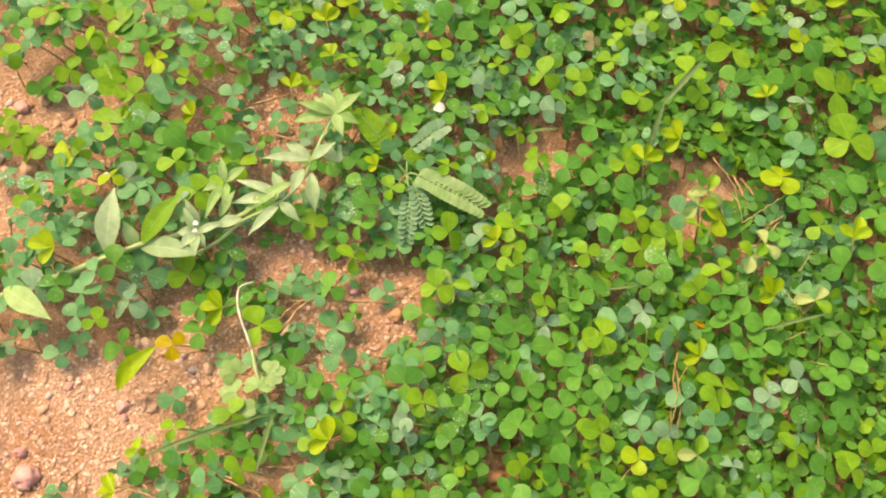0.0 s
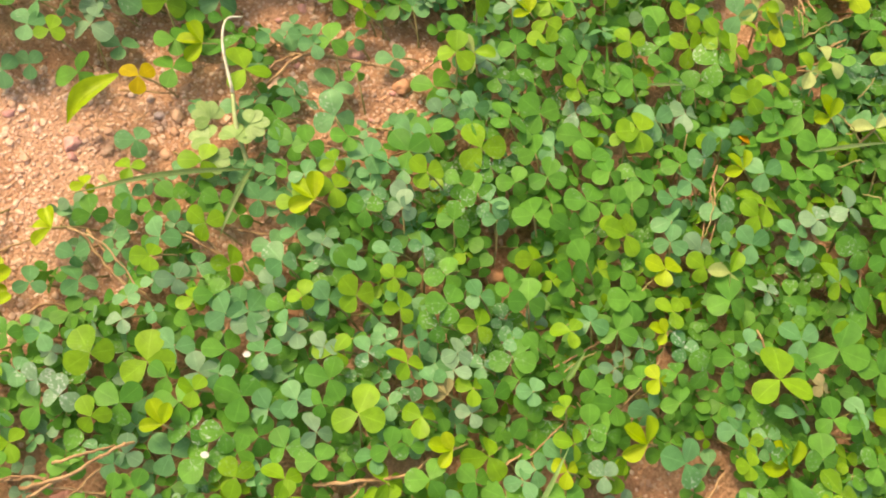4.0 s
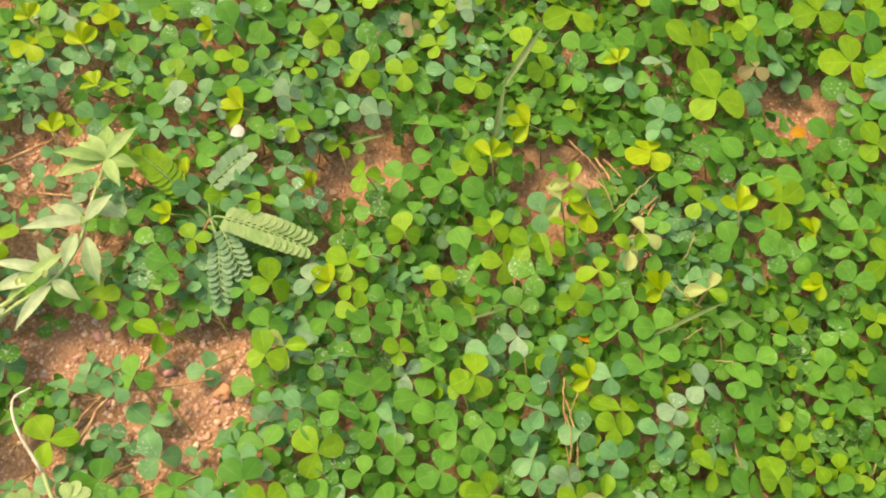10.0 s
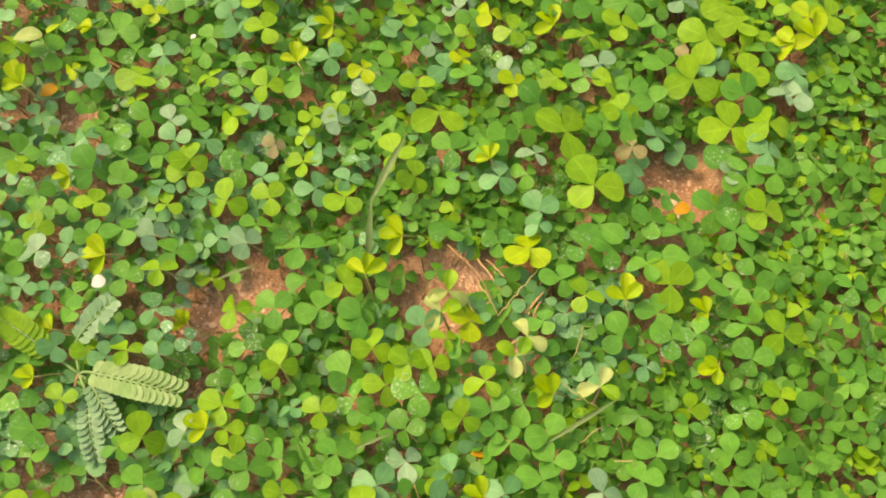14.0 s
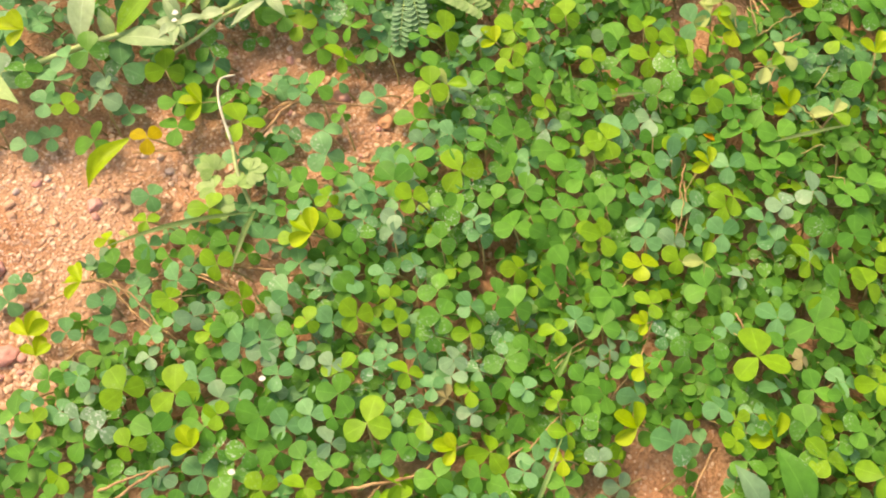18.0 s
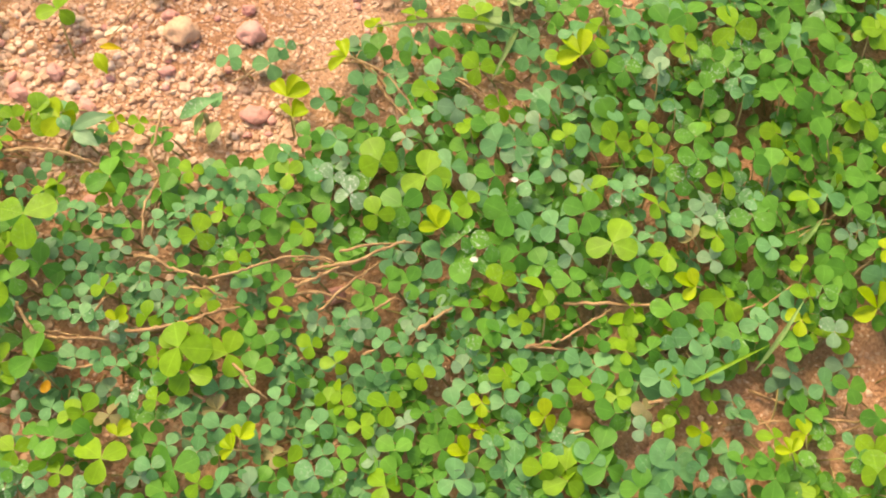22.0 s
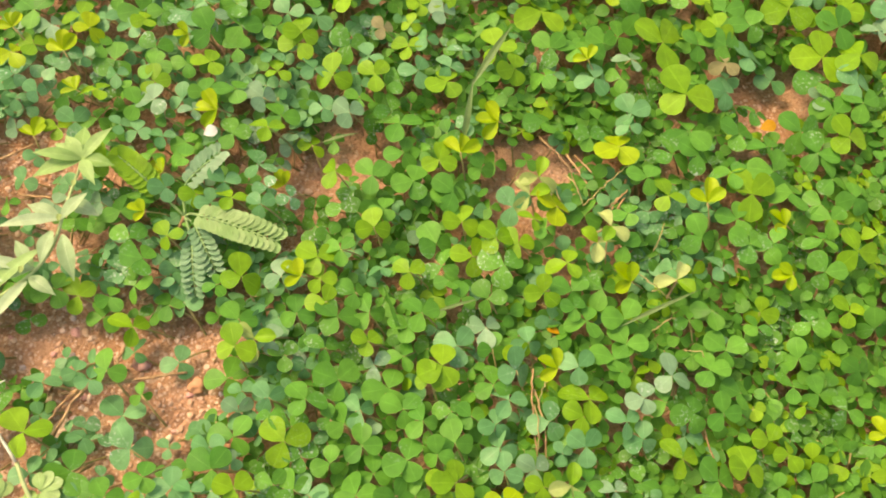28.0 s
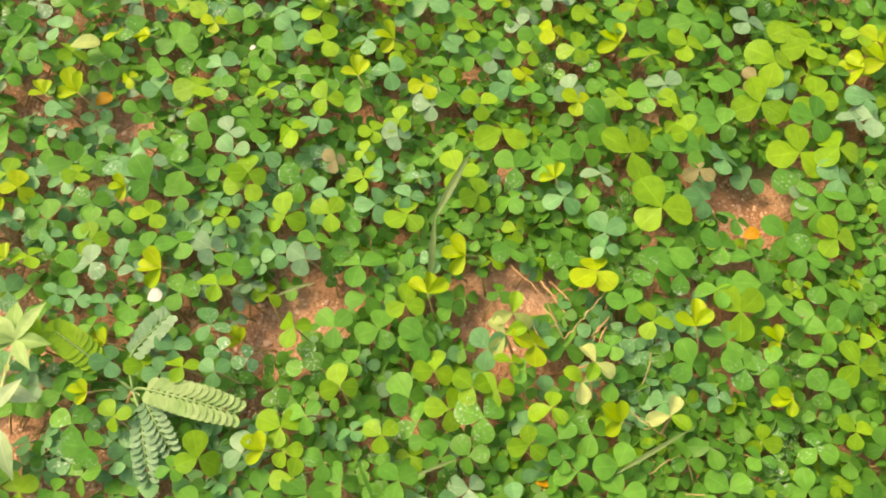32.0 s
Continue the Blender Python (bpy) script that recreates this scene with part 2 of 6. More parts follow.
def leaf_shape(length, width, rows=7, cols=5, fold=0.15, curl=0.12, notch=0.05, blunt=0.7, wavy=0.0, seed=0):
    """One leaf blade from its base at the origin along +y: verts, faces, uvs."""
    rnd = random.Random(seed)
    v, f, uv = [], [], []
    for i in range(rows + 1):
        t = i / rows if blunt < 0.5 else math.sin(math.pi / 2 * (i / rows) ** 0.9)
        s = max(0.03, leaflet_width(t) if blunt > 0.5 else lance_width(t))
        for j in range(cols):
            u = 2 * j / (cols - 1) - 1
            x = u * s * width / 2 + wavy * width * rnd.uniform(-0.5, 0.5) * abs(u)
            y = length * (t - notch * (1 - abs(u)) * max(0.0, t - 0.8) * 5)
            z = fold * abs(x) - curl * length * t * t + wavy * width * rnd.uniform(-0.3, 0.3)
            v.append((x, y, z))
            uv.append((u, t))
    for i in range(rows):
        for j in range(cols - 1):
            a = i * cols + j
            f.append((a, a + 1, a + cols + 1, a + cols))
    return np.array(v), f, np.array(uv)


def tube(points, r0, r1, sides=5):
    """A tapered round stalk along points."""
    pts = [Vector(p) for p in points]
    v, f = [], []
    for i, p in enumerate(pts):
        ahead = (pts[min(i + 1, len(pts) - 1)] - pts[max(i - 1, 0)]).normalized()
        q = ahead.to_track_quat("Z", "Y")
        r = r0 + (r1 - r0) * i / (len(pts) - 1)
        for k in range(sides):
            a = 2 * math.pi * k / sides
            v.append(p + q @ Vector((r * math.cos(a), r * math.sin(a), 0)))
    for i in range(len(pts) - 1):
        for k in range(sides):
            f.append((i * sides + k, i * sides + (k + 1) % sides, (i + 1) * sides + (k + 1) % sides, (i + 1) * sides + k))
    f.append(tuple(range(sides - 1, -1, -1)))
    f.append(tuple(range((len(pts) - 1) * sides, len(pts) * sides)))
    return v, f


def bent(points, steps=5, sway=0.0, seed=0):
    """A smooth line through points (Catmull-Rom), with small kinks."""
    rnd = random.Random(seed)
    p = [Vector(q) for q in points]
    p = [p[0] * 2 - p[1], *p, p[-1] * 2 - p[-2]]
    out = []
    for i in range(1, len(p) - 2):
        for s in range(steps):
            t = s / steps
            a, b, c, d = p[i - 1 : i + 3]
            q = 0.5 * (2 * b + (c - a) * t + (2 * a - 5 * b + 4 * c - d) * t * t + (3 * b - a - 3 * c + d) * t ** 3)
            out.append(q + Vector([rnd.uniform(-sway, sway) for _ in range(3)]))
    out.append(p[-2])
    return out


def inside(x, y, poly):
    odd = False
    for (x0, y0), (x1, y1) in zip(poly, poly[1:] + poly[:1]):
        if (y0 > y) != (y1 > y) and x < x0 + (y - y0) * (x1 - x0) / (y1 - y0):
            odd = not odd
    return odd


# ---- plan, in millimetres ----
BARE_MAIN = [(-250, -243), (-280, -214), (-258, -190), (-236, -181), (-217, -178), (-216, -158), (-188, -143), (-182, -133), (-181, -117), (-168, -100), (-150, -87), (-141, -89), (-125, -85), (-100, -73), (-90, -81), (-95, -95), (-108, -108), (-109, -119), (-110, -124), (-119, -131), (-122, -138), (-118, -147), (-119, -164), (-104, -171), (-115, -185), (-120, -197), (-134, -198), (-147, -195), (-165, -200), (-181, -209), (-191, -214)]
BARE_SMALL = [
    [(-104, -24), (-76, -11), (-63, -18), (-56, -34), (-69, -30), (-92, -40)],
    [(-75, -46), (-53, -45), (-43, -52), (-29, -35), (-20, -27), (-14, -33), (-16, -43), (-30, -56), (-30, -67), (-41, -68), (-60, -51), (-71, -61)],
    [(-49, -20), (-23, -13), (-17, -19), (-39, -30)],
    [(-135, -60), (-115, -57), (-109, -74), (-88, -74), (-88, -87), (-73, -88), (-73, -95), (-97, -98), (-97, -110), (-114, -118)],
    [(-4, 62), (18, 69), (30, 60), (29, 50), (11, 51), (2, 46)],
    [(72, 65), (93, 72), (105, 65), (93, 45), (79, 41), (74, 51)],
]
BARE_MORE = [
    [(102, 36), (107, 43), (118, 39), (115, 29), (104, 26)],
    [(-130, 50), (-98, 56), (-92, 43), (-110, 33), (-123, 37)],
    [(-102, 8), (-74, 12), (-75, 2), (-99, -4)],
    [(23, -89), (33, -87), (39, -102), (24, -103)],
    [(-122, 47), (-98, 45), (-100, 30), (-115, 13)],
    [(-114, 140), (-94, 144), (-94, 130), (-111, 132)],
    [(-72, 139), (-50, 137), (-68, 126)],
    [(179, 118), (192, 125), (207, 125), (210, 111), (202, 95), (187, 86), (180, 103)],
    [(70, -170), (129, -126), (142, -169), (116, -187), (91, -189), (73, -182)],
    [(37, -220), (73, -200), (82, -204), (41, -225)],
]
BARE_EDGE = [
    [(-240, 14), (-223, 13), (-209, 40), (-198, 34), (-189, -4), (-203, -30), (-203, -64), (-260, -60)],
    [(-156, 51), (-100, 56), (-92, 40), (-129, 41)],
]

SPARSE = [
    [(-100, -62), (-36, -31), (-22, -66), (-61, -93), (-86, -124), (-82, -159), (-111, -181), (-141, -190), (-160, -174), (-131, -140), (-108, -129), (-112, -111), (-88, -89)],
    [(-143, -38), (-107, -14), (-69, -5), (-26, -12), (-14, -24), (-13, -57), (-36, -69), (-50, -87), (-50, -100), (-33, -117), (-42, -136), (-103, -148), (-134, -97)],
    [(-158, 44), (-79, 67), (-82, 43), (-87, -4), (-114, -6), (-131, 24)],
    [(-200, -222), (-164, -202), (-140, -199), (-127, -204), (-152, -237), (-179, -251)],
]
BARE_NORTH = [
    [(75, 63), (86, 72), (99, 71), (99, 62), (94, 55), (92, 42), (86, 37), (74, 40)],
    [(-10, 38), (0, 65), (18, 68), (21, 63), (10, 60), (3, 56), (11, 46), (9, 39), (-1, 39)],
    [(181, 111), (189, 120), (205, 119), (205, 105), (200, 99), (188, 108)],
    [(-11, 19), (4, 29), (13, 25), (5, 16), (-3, 13)],
    [(-33, 55), (-23, 54), (-21, 44), (-29, 46)],
    [(19, -98), (35, -88), (39, -95), (32, -102), (23, -103)],
]
BARE_SOUTH = [
    [(59, -188), (78, -168), (98, -151), (116, -139), (128, -172), (111, -179), (89, -194), (74, -196), (50, -208), (45, -203)],
    [(19, -217), (30, -209), (33, -214), (24, -223)],
    [(-28, -236), (-23, -224), (-16, -229), (-21, -235)],
    [(-194, -239), (-175, -229), (-166, -235), (-181, -244)],
]

RUNNERS_SOUTH_A = [
    [(-192, -239, 16), (-182, -234, 18), (-171, -229, 18), (-161, -227, 16)],
    [(-155, -199, 16), (-149, -210, 18), (-147, -215, 18), (-141, -220, 16)],
    [(-141, -220, 16), (-139, -229, 18), (-135, -238, 18), (-131, -243, 16)],
    [(-131, -248, 20), (-124, -246, 22), (-118, -246, 22), (-110, -244, 22), (-106, -242, 20)],
    [(-106, -242, 20), (-98, -236, 22), (-93, -230, 22), (-84, -221, 22), (-73, -216, 20)],
    [(-111, -249, 20), (-104, -246, 22), (-97, -245, 20)],
    [(-156, -280, 16), (-146, -284, 18), (-142, -285, 18), (-137, -283, 16)],
]
RUNNERS_SOUTH_B = [
    [(-143, -285, 16), (-136, -283, 18), (-128, -278, 18), (-122, -275, 16)],
    [(-132, -273, 16), (-131, -266, 18), (-132, -263, 16)],
    [(-119, -270, 20), (-110, -265, 22), (-102, -257, 22), (-96, -250, 22), (-92, -245, 20)],
    [(-86, -261, 16), (-79, -263, 18), (-75, -265, 18), (-68, -266, 16)],
    [(-85, -222, 20), (-75, -217, 22), (-70, -217, 20)],
    [(-80, -230, 20), (-74, -223, 22), (-66, -211, 20)],
    [(-82, -228, 20), (-75, -224, 20)],
    [(-69, -233, 20), (-65, -222, 22), (-62, -213, 20)],
    [(-37, -222, 20), (-34, -217, 22), (-31, -210, 20)],
    [(-49, -238, 16), (-46, -233, 16)],
]
RUNNERS_SOUTH_C = [
    [(-5, -210, 16), (2, -205, 18), (7, -200, 18), (13, -189, 18), (17, -181, 16)],
    [(2, -188, 16), (12, -183, 18), (28, -174, 18), (33, -166, 16)],
    [(-3, -208, 16), (10, -202, 16)],
    [(23, -227, 16), (29, -222, 16)],
    [(36, -209, 16), (45, -202, 18), (50, -198, 16)],
    [(55, -162, 16), (61, -153, 16)],
    [(-74, -212, 20), (-66, -206, 22), (-59, -200, 20)],
    [(-79, -222, 20), (-68, -214, 22), (-58, -201, 22), (-54, -197, 20)],
    [(-53, -224, 20), (-49, -216, 20)],
    [(-83, -223, 16), (-70, -218, 18), (-55, -214, 16)],
]
RUNNERS_SOUTH_D = [
    [(-82, -234, 16), (-73, -228, 18), (-62, -224, 16)],
    [(-68, -226, 16), (-60, -205, 16)],
    [(-60, -221, 16), (-51, -204, 16)],
    [(-164, -268, 16), (-153, -272, 16)],
    [(-136, -292, 16), (-126, -288, 18), (-119, -282, 16)],
    [(-91, -276, 16), (-77, -276, 16)],
    [(-69, -294, 16), (-62, -290, 16)],
]
RUNNERS_SOUTH = RUNNERS_SOUTH_A + RUNNERS_SOUTH_B + RUNNERS_SOUTH_C + RUNNERS_SOUTH_D
RUNNERS_OPEN_A = [
    [(71, -194, 3), (92, -181, 5), (106, -173, 3)],
    [(108, -177, 3), (117, -167, 5), (121, -161, 3)],
    [(46, -207, 3), (57, -202, 3)],
    [(105, -197, 3), (116, -187, 5), (126, -179, 3)],
    [(98, -187, 3), (111, -175, 3)],
    [(31, -235, 3), (37, -227, 3)],
    [(-186, -149, 6), (-189, -165, 8), (-192, -185, 6)],
]
RUNNERS_OPEN = RUNNERS_OPEN_A
RUNNERS_EDGE = [
    [(-206, -243, 4), (-199, -240, 10), (-182, -232, 12), (-172, -228, 12), (-160, -225, 8), (-152, -222, 3)],
    [(-203, -249, 5), (-191, -245, 10), (-183, -244, 9), (-176, -241, 3)],
    [(-151, -223, 5), (-141, -218, 10), (-137, -229, 12), (-131, -243, 9)],
    [(-155, -279, 8), (-149, -282, 13), (-144, -283, 14), (-133, -279, 13), (-123, -275, 8)],
    [(-217, -159, 5), (-214, -143, 12), (-207, -132, 13), (-195, -114, 6)],
    [(-114, -139, 4), (-108, -142, 11), (-94, -143, 13), (-74, -153, 12), (-63, -153, 6)],
    [(-141, -218, 6), (-146, -211, 9), (-149, -206, 5)],
]
TWIGS_EAST_A = [
    [(103, 55, 22), (106, 49, 24), (110, 42, 22)],
    [(110, 42, 22), (116, 48, 24), (121, 54, 24), (129, 63, 22)],
    [(142, 38, 22), (140, 32, 24), (138, 26, 22)],
    [(138, -6, 22), (143, -2, 24), (150, 1, 22)],
    [(150, -12, 22), (155, -13, 24), (159, -17, 22)],
    [(95, -38, 22), (96, -47, 24), (97, -56, 22)],
    [(99, -26, 22), (97, -32, 24), (96, -39, 22)],
    [(119, 31, 22), (122, 37, 24), (125, 43, 22)],
    [(138, 10, 22), (145, 13, 24), (153, 13, 22)],
    [(97, 52, 22), (101, 43, 22)],
]
TWIGS_EAST_B = [
    [(132, 17, 22), (138, 11, 24), (146, 7, 22)],
    [(164, -74, 22), (169, -78, 22)],
    [(122, -86, 22), (129, -92, 24), (135, -94, 22)],
    [(64, -123, 22), (68, -117, 24), (73, -111, 22)],
    [(81, -84, 22), (84, -78, 22)],
]
TWIGS_EAST = TWIGS_EAST_A + TWIGS_EAST_B
RUNNERS_MIDDLE_A = [
    [(-78, -66, 6), (-73, -55, 8), (-67, -45, 6)],
    [(-74, -49, 6), (-57, -44, 8), (-43, -40, 6)],
    [(-57, -72, 6), (-67, -79, 6)],
    [(-115, -143, 6), (-105, -141, 8), (-92, -148, 8), (-81, -152, 8), (-68, -154, 6)],
    [(-86, -126, 6), (-73, -128, 8), (-63, -129, 8), (-43, -132, 6)],
    [(-144, -172, 6), (-139, -162, 6)],
    [(-130, -165, 6), (-123, -156, 8), (-116, -146, 6)],
    [(-63, -119, 6), (-46, -115, 6)],
    [(-66, -92, 6), (-58, -93, 6)],
]
RUNNERS_MIDDLE_B = [
    [(-206, -119, 6), (-198, -107, 8), (-190, -94, 6)],
    [(-186, -108, 6), (-184, -115, 8), (-184, -125, 6)],
    [(-137, -67, 6), (-132, -79, 6)],
    [(-165, -80, 6), (-159, -87, 6)],
    [(-111, -182, 6), (-104, -169, 8), (-95, -165, 6)],
]
RUNNERS_WEST_A = [
    [(-73, -64, 7), (-65, -48, 9), (-47, -42, 9), (-31, -37, 7)],
    [(-57, -37, 7), (-55, -29, 7)],
    [(-83, -127, 7), (-67, -127, 9), (-50, -132, 7)],
    [(-104, -139, 7), (-90, -146, 7)],
    [(-107, -42, 7), (-107, -25, 7)],
    [(-124, 37, 7), (-111, 47, 7)],
    [(-123, 27, 7), (-108, 22, 7)],
    [(-144, 8, 7), (-132, -7, 7)],
    [(-59, -122, 7), (-47, -131, 7)],
    [(-1, -105, 7), (6, -108, 9), (10, -115, 7)],
    [(-119, -87, 7), (-101, -80, 7)],
    [(-55, -81, 7), (-40, -76, 7)],
]
RUNNERS_WEST_B = [
    [(-95, 27, 7), (-109, 27, 7)],
]
RUNNERS_EAST_A = [
    [(92, 73, 15), (102, 60, 17), (109, 50, 15)],
    [(127, 49, 15), (120, 33, 17), (120, 20, 15)],
    [(94, -24, 15), (94, -40, 17), (98, -58, 15)],
    [(157, -35, 15), (163, -52, 15)],
    [(126, -79, 15), (134, -90, 17), (152, -99, 15)],
    [(129, 53, 15), (121, 44, 15)],
    [(95, -32, 15), (99, -46, 17), (100, -61, 15)],
    [(85, -131, 15), (93, -112, 17), (96, -92, 15)],
    [(63, -154, 15), (71, -138, 15)],
    [(128, -132, 15), (124, -151, 15)],
    [(62, -121, 15), (75, -105, 15)],
]
RUNNERS_EAST_B = [
    [(124, -86, 15), (139, -90, 17), (155, -93, 15)],
]
RUNNERS_MIDDLE = RUNNERS_MIDDLE_A + RUNNERS_MIDDLE_B
RUNNERS_WEST = RUNNERS_WEST_A + RUNNERS_WEST_B
RUNNERS_EAST = RUNNERS_EAST_A + RUNNERS_EAST_B
RUNNERS_NORTH = [
    [(131, -81, 10), (142, -90, 12)], 
    [(104, 68, 12), (113, 53, 14)], [(24, -98, 3), (30, -89, 5)], [(68, -119, 8), (76, -102, 11)], [(119, -155, 4), (129, -138, 8)],
    [(74, -178, 4), (104, -174, 7), (122, -162, 5)],
]
RUNNERS_FAR = [
    [(108, 68, 11), (114, 59, 14)], [(129, 59, 12), (122, 43, 15)], [(-62, 191, 16), (-57, 170, 8)],
    [(164, 144, 8), (166, 136, 10)], [(-126, 37, 6), (-106, 50, 9)], [(-208, -46, 6), (-192, -30, 9)], [(-201, 15, 6), (-222, 18, 8)],
]
RUNNERS = RUNNERS_SOUTH + RUNNERS_MIDDLE + RUNNERS_WEST + RUNNERS_EAST + RUNNERS_NORTH + RUNNERS_FAR + RUNNERS_OPEN + RUNNERS_EDGE

BARE = [BARE_MAIN, *BARE_SMALL, *BARE_MORE, *BARE_EDGE, *BARE_NORTH, *BARE_SOUTH]

# clover leaves by colour: x, y, turn of a leaflet in degrees, its length in millimetres
YELLOW_1 = [(-101, -299, 21, 5), (-68, -281, 2, 5.2), (-68, -285, 93, 4.6), (-123, -269, 16, 4.6), (-3, -249, 118, 5.5), (-166, -210, 85, 4.6), (-7,
    -233, 90, 4.6), (-3, -240, 89, 4.6), (13, -227, 27, 5.3), (61, -205, 114, 4.6), (-122, -169, 16, 7.4), (-116, -175, 25,
    6.5), (-48, -189, 62, 7.1), (38, -162, 108, 7), (89, -197, 53, 4.6), (96, -185, 18, 6), (-111, -145, 108, 7.3), (-109, -127, 24, 4.9), (75, -154,
    76, 5.6), (98, -135, 88, 7.8), (147, -123, 62, 7.9), (-36, -103, 80, 8.2), (92, -97, 108, 5.4)]
YELLOW_2 = [(94, -114, 44, 5.8), (-170, -60, 110, 8.4), (-98, -62, 115, 7.4), (86, -74, 83, 6.8), (-184, -17, 71, 7), (-162, -22, 11, 6.8), (6, -1,
    76, 7.1), (102, -25, 75, 6.5), (-168, 4, 16, 7), (-166, 38, 95, 7.2), (-141, 18, 71, 5.8), (-54, 17, 96, 5.5), (-52, 36, 69, 6.1), (99, 39, 71,
    8.9), (129, 12, 70, 8.1), (191, 21, 112, 6.7), (-119, 79, 106, 7.5), (-107, 50, 4, 6.9), (-91, 66, 63, 5.9), (-36, 64, 94, 7.4), (-7, 41, 48,
    5.7), (60, 57, 2, 7.3), (74, 73, 94, 7.7), (123, 68, 117, 9.6)]
YELLOW_3 = [(158, 47, 8, 8), (191, 43, 70, 6.8), (-121, 90, 35, 5.2), (-100, 83, 20, 7.2), (-92, 94, 3, 6.7), (-53, 96, 112, 4.7), (109, 106, 35,
    5.5), (-90, 136, 45, 5.9), (-78, 138, 36, 8.4), (-59, 145, 72, 4.6), (31, 150, 20, 6.9), (58, 148, 92, 6.6), (100, 157, 95, 5.9), (121, 143, 58,
    6.7), (-92, 192, 68, 7.5), (-67, 167, 9, 5.8), (-53, 164, 103, 5.4), (-28, 172, 72, 5.4), (45, 170, 96, 7.1), (92, 196, 92, 4.6), (112, 180, 36,
    8.5), (140, 174, 58, 7.7), (247, 168, 84, 10.4), (256, 183, 31, 8)]
YELLOW_4 = [(256, 170, 51, 9.5), (-116, 217, 72, 6.3), (-63, 204, 50, 5), (-45, 220, 92, 6.6), (5, 204, 56, 6.8), (10, 207, 56, 5.8), (49, 215, 55,
    4.9), (199, 217, 91, 7.9), (270, 214, 52, 8.4)]
ALL_YELLOW = YELLOW_1 + YELLOW_2 + YELLOW_3 + YELLOW_4
PALE_1 = [(-139, -298, 22, 4.6), (-89, -306, 31, 5), (-58, -292, 33, 5.8), (-162, -267, 23, 4.8), (-157, -261, 23, 5.7), (-138, -248, 61, 4.6), (-128,
    -241, 94, 4.6), (-123, -273, 0, 4.6), (-119, -271, 60, 4.6), (-116, -256, 61, 4.6), (-28, -266, 30, 4.6), (-25, -251, 0, 4.6), (1, -256, 118,
    6.4), (-78, -223, 3, 4.6), (-68, -236, 60, 4.6), (-55, -201, 13, 5.5), (-54, -231, 81, 4.6), (-38, -222, 0, 4.6), (-18, -225, 29, 4.6), (43, -215,
    60, 4.6), (-89, -191, 69, 6.1), (-81, -193, 19, 6.8), (-75, -164, 113, 6.1), (-46, -170, 48, 6.2)]
PALE_2 = [(-4, -173, 48, 6.6), (69, -187, 79, 5.3), (82, -174, 0, 5.7), (83, -168, 114, 5.7), (88, -171, 60, 5.4), (-65, -146, 113, 6.8), (-37, -149,
    109, 6.2), (-37, -134, 69, 5), (-23, -146, 110, 6.2), (-13, -147, 48, 4.9), (28, -132, 17, 5.7), (29, -138, 28, 6.1), (40, -148, 108, 4.9), (88,
    -150, 76, 5.5), (100, -155, 103, 5.7), (-28, -115, 70, 5.3), (-8, -87, 80, 6.2), (-8, -92, 10, 5.9), (79, -116, 108, 4.6), (82, -110, 4, 5.1),
    (-173, -78, 27, 9.5), (-169, -44, 119, 6.7), (-139, -52, 38, 7.5), (-137, -65, 96, 7.5)]
PALE_3 = [(-136, -72, 17, 9.5), (96, -61, 69, 6.7), (124, -66, 77, 6.3), (-156, -20, 16, 8.4), (-129, -23, 104, 4.7), (-2, -25, 95, 6.1), (-1, -2, 12,
    6.8), (36, -30, 60, 7.4), (75, -12, 70, 8.2), (133, -33, 104, 6.6), (143, -24, 9, 7.8), (-92, 22, 102, 6.2), (-72, 21, 52, 6.6), (-115, 53, 58,
    5.7), (-61, 65, 102, 7.9), (-45, 63, 101, 5.8), (-20, 74, 57, 7.3), (15, 70, 57, 7.2), (-108, 95, 90, 8.2), (-45, 106, 70, 6.6), (128, 110, 92,
    7.3), (212, 106, 55, 6), (-83, 121, 104, 4.7), (-18, 123, 12, 6.4)]
PALE_4 = [(48, 125, 54, 6.7), (61, 140, 69, 7.3), (118, 149, 6, 7.3), (158, 154, 57, 7.9), (240, 144, 83, 6.6), (247, 144, 51, 10.2), (-100, 179, 103,
    7.9), (-78, 198, 117, 7), (86, 165, 58, 7.1), (99, 183, 95, 6.5), (104, 191, 91, 5.3), (112, 197, 22, 6.8), (199, 190, 36, 8.5), (-86, 221, 71,
    7.3), (-19, 213, 31, 5), (46, 211, 66, 6.4), (91, 213, 15, 6.4), (96, 213, 31, 4.6), (118, 201, 91, 6.9), (177, 226, 54, 6.8)]
ALL_PALE = PALE_1 + PALE_2 + PALE_3 + PALE_4
DEEP_1 = [(-15, -119, 48, 8), (-145, -59, 33, 8.2), (-105, -37, 22, 8.2), (4, -30, 71, 6), (21, -15, 49, 8.4), (75, -1, 27, 7.5), (151, -1, 9, 7.2),
    (23, 29, 55, 6.8), (159, 3, 78, 7.3), (-56, 60, 57, 4.8), (234, 164, 65, 9.1), (234, 219, 113, 9.3)]
ALL_DEEP = DEEP_1
